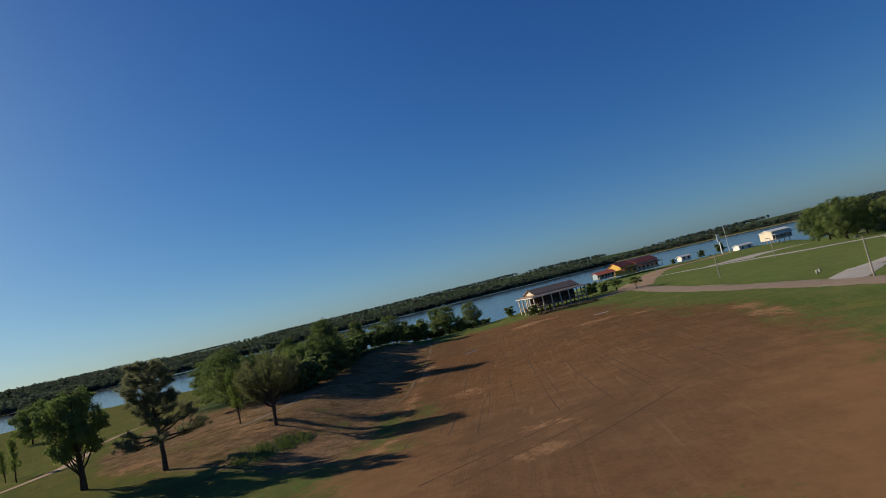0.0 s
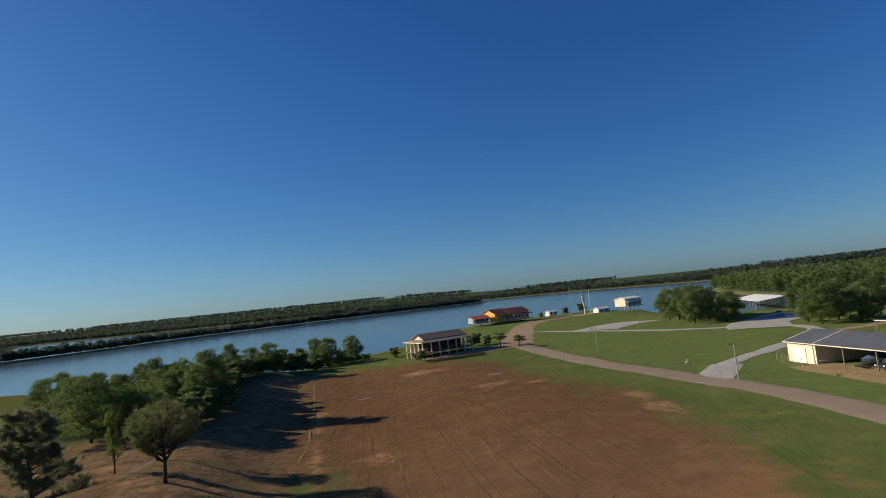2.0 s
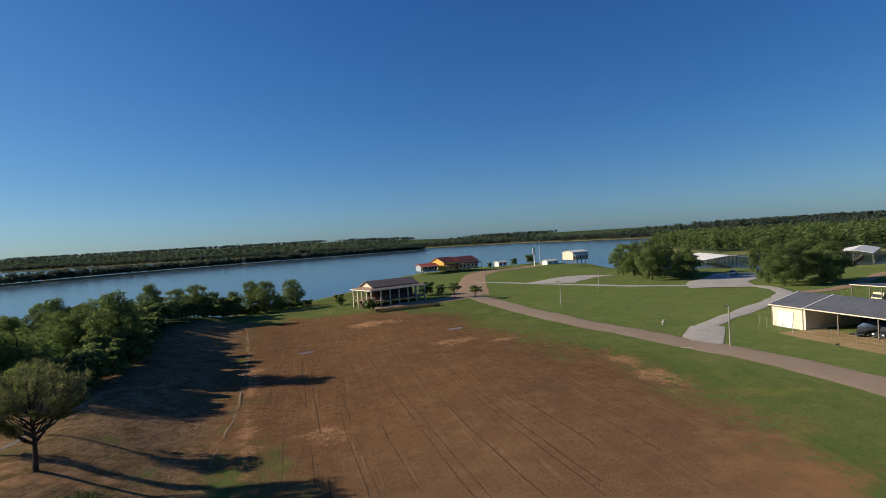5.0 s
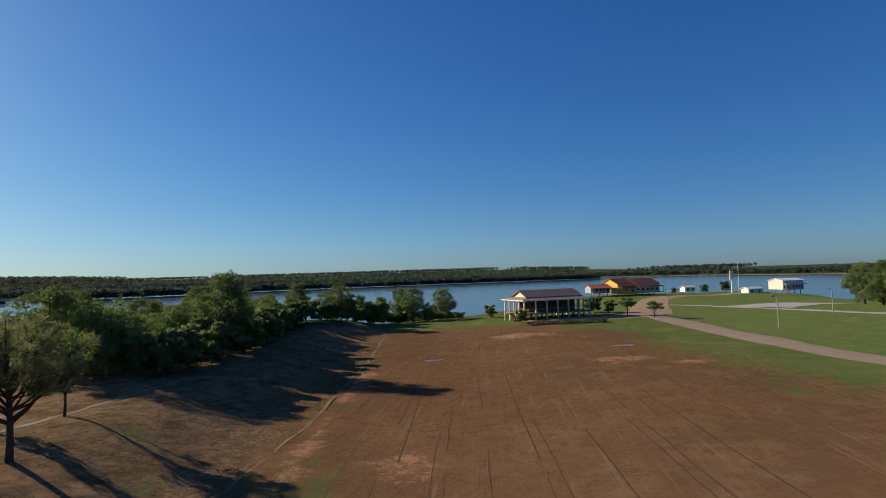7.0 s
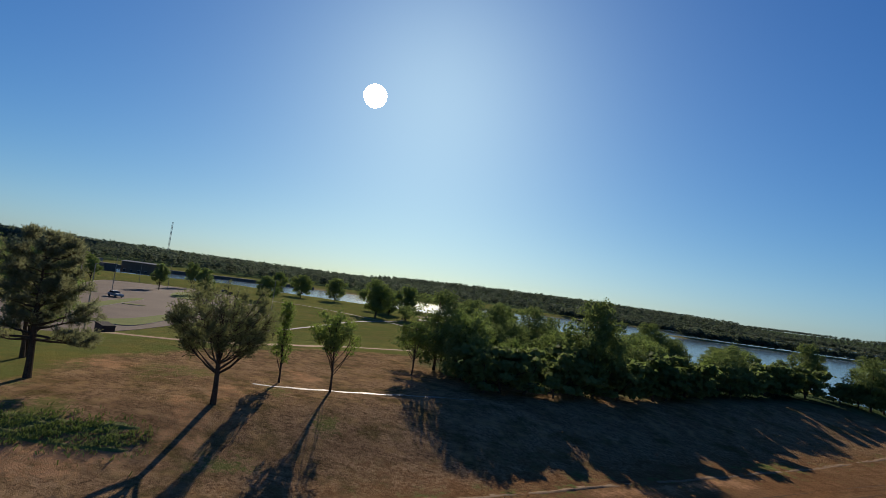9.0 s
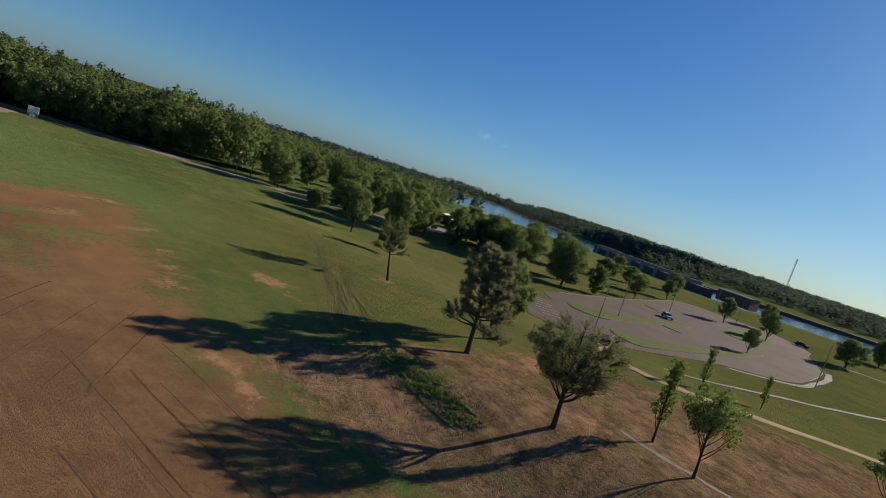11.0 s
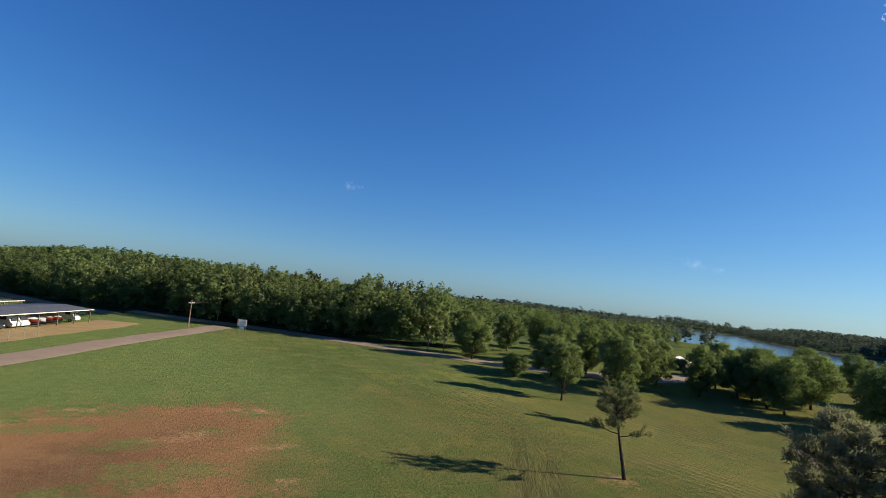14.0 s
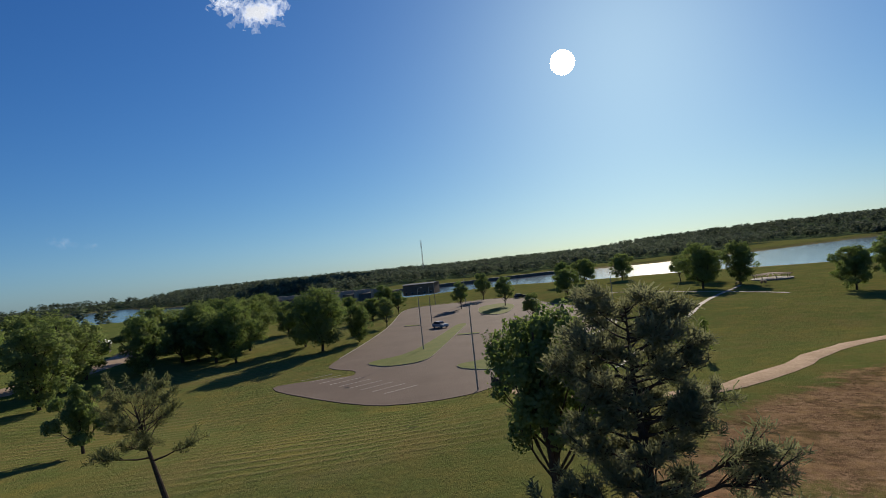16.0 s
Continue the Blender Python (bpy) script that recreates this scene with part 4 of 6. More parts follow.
# ---- woods ----
def wood_crowns(rng, n, size, tall):
    """Leaf clumps of one plain woodland tree of height 1."""
    lobes = [(0, 0, 0.5, 0.15, 0.3)]
    for i in range(17):
        v = 1 - 1.92 * (i + 0.5) / 17
        out = (0.15 if tall else 0.21) * max(0.35, math.sqrt(1 - v * v)) * rng.uniform(0.65, 1.2)
        lobes.append((out * math.cos(i * 2.4), out * math.sin(i * 2.4), 0.50 + 0.40 * v + rng.uniform(-0.03, 0.03), (0.075 if tall else 0.10) * rng.uniform(0.7, 1.25), 0.10))
    c, d = lobe_points(rng, lobes, n)
    return leaves(rng, c, d + rng.normal(0, 0.35, d.shape), size)


def woods(name, places, heights, material, label, n=260, size=0.062, seed=5, wide=1.0):
    rng = np.random.default_rng(seed)
    keep = land(places[:, 0], places[:, 1]) > WATER + 0.5
    places, heights = places[keep], heights[keep]
    kinds = [wood_crowns(rng, n, size, k % 2) for k in range(6)]
    out, tone = [], []
    z = land(places[:, 0], places[:, 1])
    for i, (x, y) in enumerate(places):
        q = kinds[rng.integers(6)] * heights[i]
        a = rng.uniform(0, 6.28)
        ca, sa = math.cos(a), math.sin(a)
        w = rng.uniform(0.9, 1.25) * wide
        out.append(np.stack([(q[..., 0] * ca - q[..., 1] * sa) * w + x, (q[..., 0] * sa + q[..., 1] * ca) * w + y, q[..., 2] + z[i]], -1))
        tone.append(np.full(len(q), max(0.0, rng.uniform(-0.7, 1.1)) ** 0.8))
    ob = quads_object(name, np.concatenate(out), material)
    ob.data.attributes.new("tone", "FLOAT", "FACE").data.foreach_set("value", np.concatenate(tone).astype(np.float32))
    return tagged(ob, label, "woodland", kind="stuff")


def scatter(rng, poly, gap, jitter=0.45):
    xs = [p[0] for p in poly]
    ys = [p[1] for p in poly]
    gx, gy = np.meshgrid(np.arange(min(xs), max(xs), gap), np.arange(min(ys), max(ys), gap))
    p = np.stack([gx.ravel(), gy.ravel()], 1)
    p = p + rng.uniform(-jitter, jitter, p.shape) * gap
    return p[inside(p[:, 0], p[:, 1], poly) > 0]


rw = np.random.default_rng(9)
edge = [(-22, -205), (-50, -148), (-64, -126), (-80, -101), (-99, -80), (-120, -60), (-132, -62), (-150, -86), (-130, -130), (-110, -180), (-90, -230)]
p = scatter(rw, edge, 5.6)
woods("woods_beside_road", p, rw.uniform(8.5, 18.0, len(p)) * np.interp(-p[:, 0], (50, 130), (0.98, 1.1)), M_WOODS, "tall dense green woods along the road", 1150, 0.034, 5, 1.15)
p = scatter(rw, edge, 11)
p = p[inside(p[:, 0], p[:, 1], edge) > 9]
woods("pines_in_the_woods", p, rw.uniform(14.5, 19.0, len(p)), M_FOREST_PINE, "tall dark pines standing over the green woods", 700, 0.04, 25, 0.8)
back = [(-90, -230), (-110, -180), (-130, -130), (-150, -86), (-240, -110), (-330, -100), (-420, -160), (-420, -420), (-60, -420)]
p = scatter(rw, back, 13)
woods("woods_on_hill", p, rw.uniform(9, 14, len(p)), M_WOODS, "mixed green woods on the rising ground", 240, 0.066, 6, 1.3)
east = [(-26, -120), (34, -14), (74, 20), (130, 10), (330, -40), (330, -420), (-60, -420), (-90, -235), (-20, -205)]
p = scatter(rw, east, 9)
p = p[p[:, 1] > -300]
p = p[(np.abs(p[:, 1] + 205 + 0.12 * p[:, 0]) > 14) | (rw.uniform(0, 1, len(p)) < 0.15)]
p = p[np.hypot((p[:, 0] + 12) / 16, (p[:, 1] + 150) / 11) > 1]
woods("woods_behind_sheds", p, rw.uniform(4, 7.0, len(p)) + np.clip((-70 - p[:, 1]) / 26, 0, 6.5), M_SCRUB, "bright green scrubby woods behind the sheds", 260, 0.062, 7, 1.5)
south = [(-60, -300), (420, -300), (520, -900), (-300, -900), (-420, -420)]
p = scatter(rw, south, 17)
woods("woods_in_the_south", p, rw.uniform(11, 16, len(p)), M_WOODS, "far green woods south of the sheds", 90, 0.10, 27, 1.7)
shore_woods = [(255, 338), (294, 258), (356, 199), (612, 168), (612, 425), (420, 575), (338, 484)]
p = scatter(rw, shore_woods, 12)
woods("woods_beyond_inlet", p, rw.uniform(12, 18, len(p)), M_WOODS, "green woods beyond the marina inlet", 190, 0.07, 8, 1.3)
right = [(190, 40), (330, 30), (330, 120), (240, 135)]
p = scatter(rw, right, 11)
woods("woods_beside_track", p, rw.uniform(10, 14, len(p)), M_WOODS, "green woods beside the dirt track", 130, 0.095, 18)
far_w = [(-640, -60), (-660, 100), (-660, 420), (-760, 600), (-1500, 640), (-1500, -760), (-420, -500), (-420, -170)]
p = scatter(rw, far_w, 20)
woods("woods_in_the_west", p, rw.uniform(12, 18, len(p)), M_FAR_HAZE, "distant hazy woods on the western hills", 100, 0.10, 10, 1.7)
head = [(-620, 640), (-632, 780), (-657, 980), (-680, 1200), (-768, 1570), (-950, 1670), (-1500, 1760), (-1900, 1660), (-1900, 640)]
p = scatter(rw, head, 25)
woods("headland_woods", p, rw.uniform(13, 19, len(p)), M_FAR_HAZE, "dark woods on the distant headland", 80, 0.12, 11, 1.8)
line = []
for way in [SPIT] + ISLETS:
    for (x0, y0), (x1, y1) in zip(way, way[1:]):
        for u in np.arange(0, 1, 3.5 / math.hypot(x1 - x0, y1 - y0)):
            for _ in range(4):
                line.append((x0 + (x1 - x0) * u + rw.uniform(-10, 10), y0 + (y1 - y0) * u + rw.uniform(-5, 16)))
p = np.array(line)
woods("spit_bushes", p, rw.uniform(6, 13, len(p)), M_FAR_HAZE, "low bushes along a narrow spit in the lake", 60, 0.15, 12, 1.5)
far_line = FAR_LAND[1:13]
rows = []
for depth, gap in ((34, 8), (46, 9), (70, 13), (130, 20), (220, 22), (330, 24), (440, 15), (560, 15), (700, 14), (860, 12), (1020, 10), (1035, 11)):
    for (x0, y0), (x1, y1) in zip(far_line, far_line[1:]):
        L = math.hypot(x1 - x0, y1 - y0)
        nx, ny = -(y1 - y0) / L, (x1 - x0) / L
        if nx * 300 + ny * 3000 < 0:
            nx, ny = -nx, -ny
        for u in np.arange(0, 1, gap / L):
            x, y = x0 + (x1 - x0) * u + nx * depth + rw.uniform(-8, 8), y0 + (y1 - y0) * u + ny * depth + rw.uniform(-8, 8)
            if -2600 < x < 2400:
                rows.append((x, y))
p = np.array(rows)
woods("far_shore_woods", p, rw.uniform(10, 15.5, len(p)), M_FAR_HAZE, "distant line of woods across the lake", 60, 0.14, 13, 2.2)

# ---- furrows in the field ----
# furrows are thin flat strips, darker than the earth they lie on
M_FURROW = surface("dark_furrow", (0.066, 0.040, 0.023), (0.125, 0.076, 0.042), 0.5, 0.95, 0.4)
rf = random.Random(33)


def furrow(pts):
    px, py = np.array([p[0] for p in pts]), np.array([p[1] for p in pts])
    if inside(px, py, FIELD).min() > 2:
        strip("furrow", pts, rf.uniform(0.05, 0.14), M_FURROW, "narrow dark furrow in the bare earth", 0.014, 2.0, "furrow")


# furrows run north through the field
for x in (-43.0, -41.2, -38.6, -37.6, -35.0, -34.2, -31.4, -28.2, -27.3, -24.0, -20.5, -19.7, -16.6, -12.8):
    y = 38 + rf.uniform(0, 12)
    while y < 128:
        end = min(y + rf.uniform(10, 36), 134)
        furrow([(x + 0.045 * (v - 48) + rf.uniform(-0.08, 0.08), v) for v in np.linspace(y, end, 6)])
        y = end + rf.uniform(2, 14)
# wheel lines turn away to the south-west
for k in range(9):
    x, y, L = -19.5 - 2.6 * k + rf.uniform(-0.8, 0.8), 38.5 + 0.7 * k + rf.uniform(-1, 1), rf.uniform(9, 19)
    furrow([(x - 0.74 * u - 0.004 * u * u, y - 0.66 * u) for u in np.linspace(0, L, 6)])

# ---- trees and bushes round the pavilion and the marina ----
CLUMP = [(81, 160, 0, 1.2), (90, 156, 1, 1.25), (96, 162, 0, 1.2), (86, 168, 2, 1.3), (94, 170, 0, 1.35), (89, 180, 0, 1.3), (98, 180, 2, 1.3), (92, 190, 0, 1.3), (100, 192, 1, 1.35),
         (86, 116, 0, 1.2), (94, 112, 1, 1.25), (100, 114, 0, 1.2), (90, 124, 2, 1.3), (98, 122, 0, 1.25)]
for x, y, k, sc in CLUMP:
    again(BELT_KINDS[k], x, y, (x * 37 + y * 11) % 360, sc, "large dense green tree beside the marina yard")
bush = make_tree("round_bush", 51, 2.8, 1.7, 0.1, M_BELT, 1500, 0.26, "dense dark round bush beside the pavilion", 8, 0.05, category="bush")
stand(bush, -20.5, 171, 0, 1.35)
for x, y, sc in ((-15.6, 150.5, 1.15), (6.5, 172, 1.6), (9.5, 168, 1.4), (4.5, 170, 1.3), (-40, 196, 1.4), (-34, 199, 1.3), (-47, 193, 1.5), (-30, 203, 1.0), (-50, 186, 1.8), (-46, 187, 1.7), (-43, 190, 1.9), (-38, 193, 1.8), (-36, 196, 1.6), (-31, 199, 1.5), (-28, 201, 1.2), (-53, 182, 2.0), (112, 330, 1.8), (96, 322, 1.4), (128, 338, 2.4), (90, 318, 1.2)):
    again(bush, x, y, x * 31 % 360, sc * (0.66 if x < -25 else 1.0), wide=2.1 if x < -25 else 1.0)
# undergrowth along the belt's edge
edge_y = [84, 92, 100, 116, 132, 148, 156, 163, 170, 177]
edge_x = [-66.5, -62.5, -60.8, -61.5, -63.5, -65.5, -66, -59, -53, -49]
re_ = random.Random(91)
v = 89.5
while v < 177:
    again(bush, float(np.interp(v, edge_y, edge_x)) - re_.uniform(0.2, 2.2), v, re_.uniform(0, 360), re_.uniform(1.3, 2.3), "dense low bush at the foot of the tree belt", wide=1.25)
    v += re_.uniform(2.2, 3.8)
small_tree = make_tree("spreading_tree", 52, 4.6, 2.9, 1.6, M_LEAF, 1800, 0.26, "low spreading tree beside the sandy yard", 9, 0.1)
stand(small_tree, 10.5, 158, 0, 1.0)
again(small_tree, 14, 150.5, 80, 0.85)
rng = np.random.default_rng(60)
n = 1500
u = rng.uniform(0, 1, n)
c = np.stack([-15.4 + 16.5 * u, 143.0 + 0.6 * u, np.zeros(n)], 1) + rng.normal(0, 1, (n, 3)) * [0.2, 0.55, 0]
c[:, 2] = land(c[:, 0], c[:, 1]) + rng.uniform(0.0, 0.85, n)
tagged(quads_object("low_hedge", leaves(rng, c, np.tile([0, -0.3, 1.0], (n, 1)), 0.3), surface("dry_hedge", (0.10, 0.075, 0.04), (0.17, 0.14, 0.07), 1.0)), "low scruffy brown hedge before the pavilion", "hedge")


# ---- rough grass beside the field ----
def ridged_strip(name, points, width, waves, height, material, label, seed, category="rut", step=0.25):
    """A band of worked ground along points: parallel ridges with broken, clumpy tops."""
    r = np.random.default_rng(seed)
    pts = np.array(points, float)
    run = np.r_[0, np.cumsum(np.hypot(*np.diff(pts, axis=0).T))]
    u = np.arange(0, run[-1], step)
    cx, cy = np.interp(u, run, pts[:, 0]), np.interp(u, run, pts[:, 1])
    soft = np.ones(25) / 25
    cx, cy = np.convolve(np.pad(cx, 12, "edge"), soft, "valid"), np.convolve(np.pad(cy, 12, "edge"), soft, "valid")
    dx, dy = np.gradient(cx), np.gradient(cy)
    ln = np.hypot(dx, dy) + 1e-9
    v = np.arange(-width / 2, width / 2 + 0.01, 0.14)
    wob = 0.12 * np.sin(u * 0.21 + seed) + 0.05 * np.sin(u * 0.9)
    x = cx[:, None] + (v[None] + wob[:, None]) * (dy / ln)[:, None]
    y = cy[:, None] - (v[None] + wob[:, None]) * (dx / ln)[:, None]
    fine = r.uniform(0, 1, x.shape)
    clump = sum(np.roll(np.roll(fine, i, 0), k, 1) for i in range(3) for k in range(2)) / 6
    patchy = r.normal(0, 1, (len(u) // 12 + 3, len(v) // 6 + 3))
    iu, iv = np.arange(len(u)) / 12, np.arange(len(v)) / 6
    au, av = iu.astype(int), iv.astype(int)
    fu, fv = (iu - au)[:, None], (iv - av)[None]
    patchy = (patchy[au][:, av] * (1 - fu) + patchy[au + 1][:, av] * fu) * (1 - fv) + (patchy[au][:, av + 1] * (1 - fu) + patchy[au + 1][:, av + 1] * fu) * fv
    broken = np.clip(0.6 + 0.7 * patchy, 0.0, 1.5)
    ridge = np.sin(2 * math.pi * waves * (v / width + 0.5))[None] * 0.5 + 0.5
    fade = smooth(0, min(0.7, width * 0.4), width / 2 - np.abs(v))[None] * smooth(0, 2.5, np.minimum(u, run[-1] - u))[:, None]
    z = land(x, y) - 0.05 + fade * (0.045 + height * (ridge * broken * (0.3 + 1.4 * clump) + 0.9 * (clump - 0.5)))
    i = np.arange(x.size).reshape(x.shape)
    quads = np.stack([i[:-1, :-1], i[:-1, 1:], i[1:, 1:], i[1:, :-1]], -1).reshape(-1, 4)
    return tagged(mesh_object(name, np.stack([x.ravel(), y.ravel(), z.ravel()], -1), quads, material, smooth_faces=True), label, category, kind="structure")


M_TUFT = leaf_material("rough_grass", (0.080, 0.105, 0.028), (0.130, 0.155, 0.042), (0.160, 0.155, 0.060), 0.15)
M_RUT = surface("rutted_turf", (0.066, 0.062, 0.028), (0.120, 0.112, 0.048), 0.9, 0.95, 0.6)
M_TRACK = surface("trodden_earth", (0.135, 0.088, 0.052), (0.215, 0.145, 0.088), 0.8, 0.95, 0.4)
M_WEEDY = surface("weedy_turf", (0.080, 0.092, 0.030), (0.125, 0.140, 0.042), 1.2, 0.95, 0.6)
# wheel ruts beside the field
for k, (off, wide) in enumerate(((-1.8, 0.5), (-0.6, 0.6), (0.7, 0.5), (1.9, 0.6))):
    ridged_strip("wheel_rut", [(x + off * 0.74, y - off * 0.67) for x, y in RUT_WAY[2 + k % 2:]], wide, 1.5, 0.045, M_RUT, "worn wheel rut of churned turf in the rough grass", 5 + k)
ridged_strip("turned_turf", [(-58.2, 45.5), (-57, 50), (-55.6, 54), (-54.6, 58.5)], 4.0, 6, 0.12, M_WEEDY, "rough green turf turned up in rows on the bank", 8)
# the cut line at the foot of the bank
ridged_strip("track_line", [(-47.2, 60), (-45.4, 78), (-44.8, 102), (-45.0, 130), (-46.4, 156)], 1.1, 2, 0.07, M_TRACK, "trodden earth track along the foot of the bank", 3, "track")
rt = np.random.default_rng(71)
n = 4600
u, side = rt.beta(1.7, 1.7, n), np.round(rt.normal(0, 1.7, n)) * 0.62 + rt.normal(0, 0.15, n)
keep = np.sin(u * 23 + side * 2.1) + np.sin(u * 61 + side * 5) > rt.uniform(-1.6, 1.0, n)
u, side = u[keep], side[keep]
n = len(u)
c = np.stack([np.interp(u, (0, 0.5, 1), (-58.2, -56.3, -54.6)) + side, np.interp(u, (0, 0.5, 1), (45.5, 52, 58.5)) - side * 0.25, np.zeros(n)], 1)
c[:, 2] = land(c[:, 0], c[:, 1])
d = np.column_stack([rt.normal(0, 0.5, (n, 2)), np.ones(n)])
tagged(quads_object("rough_grass", needles(rt, c, d, 0.24, 0.06), M_TUFT), "rough bright green grass on the bank", "grass", kind="stuff")

# puddles in the field
M_PUDDLE = water_material("muddy_puddle", 0.35, (0.12, 0.085, 0.06))
for x, y, r in ((-7.5, 107.3, 1.1), (-34.8, 110.5, 1.0)):
    co = [(x + r * 1.4 * math.cos(a) * (1 + 0.2 * math.sin(3 * a)), y + r * math.sin(a) * (1 + 0.25 * math.cos(2 * a)), ground_at(x + r * 1.4 * math.cos(a), y + r * math.sin(a)) + 0.03) for a in (k * math.pi / 12 for k in range(24))]
    tagged(mesh_object("puddle", co, [tuple(range(24))], M_PUDDLE), "small shallow puddle on bare earth", "puddle")


# ---- pavilion on posts ----
def pavilion():
    x, y = -14.6, 153.0
    root = thing("pavilion", pose(x, y, ground_at(x, y) + 0.35, 0, 0, 20), "open timber pavilion on posts with a brown hipped roof", "pavilion")
    L, D, deck, eave = 17.8, 10.0, 1.5, 4.35
    box("deck", (0, 0, deck - 0.3, L, D, deck), M_WOOD, root, "grey timber deck")
    for i in range(7):
        for j in range(5):
            if 0 < i < 6 and 0 < j < 4:
                continue
            px, py = i * (L - 0.3) / 6, j * (D - 0.3) / 4
            box("post", (px, py, -0.6, px + 0.3, py + 0.3, eave - 0.05), M_CREAM, root, bevel=0.03)
    for i in range(1, 6):
        for j in (1, 2, 3):
            px, py = i * (L - 0.3) / 6, j * (D - 0.3) / 4
            box("stilt", (px, py, -0.6, px + 0.25, py + 0.25, deck - 0.3), M_WOOD, root)
    for name, d in (("rail", (0.3, 0.08, deck + 0.95, L - 0.3, 0.18, deck + 1.05)), ("rail", (0.08, 0.3, deck + 0.95, 0.18, D - 0.3, deck + 1.05)), ("rail", (L - 0.18, 0.3, deck + 0.95, L - 0.08, D - 0.3, deck + 1.05))):
        box(name, d, M_WOOD, root, bevel=0.01)
    for k in range(40):
        px = 0.4 + k * (L - 0.8) / 39
        box("baluster", (px, 0.11, deck, px + 0.05, 0.16, deck + 0.95), M_CREAM if px < 1 else M_WOOD, root, bevel=0)
    box("inner_wall", (2.6, 2.6, deck, L - 2.6, D - 2.6, eave + 0.2), surface("reddish_brown_boards", (0.06, 0.035, 0.028), (0.11, 0.065, 0.05), 0.8), root, "dark reddish inner wall")
    for k in range(4):
        px = 3.6 + k * 3.2
        box("window", (px, 2.56, deck + 0.9, px + 1.3, 2.64, deck + 2.0), surface("dark_glass_pavilion", (0.02, 0.025, 0.03), (0.04, 0.05, 0.06), 0.5, 0.1, 0), root)
    # porch roof all round, and the main roof with two gables above it
    o, i, z0, z1 = 0.5, 1.7, eave, eave + 0.55
    bm = bmesh.new()
    outer = [(-o, -o, z0), (L + o, -o, z0), (L + o, D + o, z0), (-o, D + o, z0)]
    inner = [(i, i, z1), (L - i, i, z1), (L - i, D - i, z1), (i, D - i, z1)]
    for lift in (0, 0.14):
        a = [bm.verts.new((p[0], p[1], p[2] + lift)) for p in outer]
        b = [bm.verts.new((p[0], p[1], p[2] + lift)) for p in inner]
        for k in range(4):
            bm.faces.new((a[k], a[(k + 1) % 4], b[(k + 1) % 4], b[k]))
    vs = list(bm.verts)
    for k in range(4):
        bm.faces.new((vs[k], vs[(k + 1) % 4], vs[8 + (k + 1) % 4], vs[8 + k]))
    bmesh.ops.recalc_face_normals(bm, faces=bm.faces)
    part("porch_roof", bm, M_ROOF_TAN, root)
    for d in ((-o - 0.02, -o - 0.04, z0 - 0.1, L + o, -o, z0 + 0.12), (-o - 0.04, -o, z0 - 0.1, -o, D + o, z0 + 0.12), (L + o, -o, z0 - 0.1, L + o + 0.04, D + o, z0 + 0.12)):
        box("fascia", d, M_WHITE, root, bevel=0)
    m0, m1, ridge = i - 0.4, D - i + 0.4, eave + 2.15
    mid = D / 2
    bm = bmesh.new()
    prof = [(m0, z1 + 0.05), (mid, ridge), (m1, z1 + 0.05), (m1, z1 + 0.2), (mid, ridge + 0.18), (m0, z1 + 0.2)]
    a = [bm.verts.new((i - 0.5, p[0], p[1])) for p in prof]
    b = [bm.verts.new((L - i + 0.5, p[0], p[1])) for p in prof]
    bm.faces.new(a)
    bm.faces.new(b[::-1])
    for k in range(6):
        bm.faces.new((a[k], b[k], b[(k + 1) % 6], a[(k + 1) % 6]))
    bmesh.ops.recalc_face_normals(bm, faces=bm.faces)
    part("roof", bm, M_ROOF_TAN, root)
    for gx in (i - 0.05, L - i - 0.05):
        bm = bmesh.new()
        t = [bm.verts.new((gx + e, *p)) for e in (0, 0.1) for p in ((i, z1 + 0.1), (D - i, z1 + 0.1), (mid, ridge - 0.02))]
        bm.faces.new(t[:3])
        bm.faces.new(t[3:][::-1])
        for k in range(3):
            bm.faces.new((t[k], t[(k + 1) % 3], t[3 + (k + 1) % 3], t[3 + k]))
        part("gable", bm, M_CREAM, root, "cream boarded gable")
    # stairs down to the lawn
    for k in range(8):
        box("step", (-1.2 - 0.0, D - 5 - k * 0.32, deck - 0.25 * (k + 1), -0.05, D - 4.7 - k * 0.32, deck - 0.25 * k - 0.05), M_WOOD, root, bevel=0.01)


pavilion()


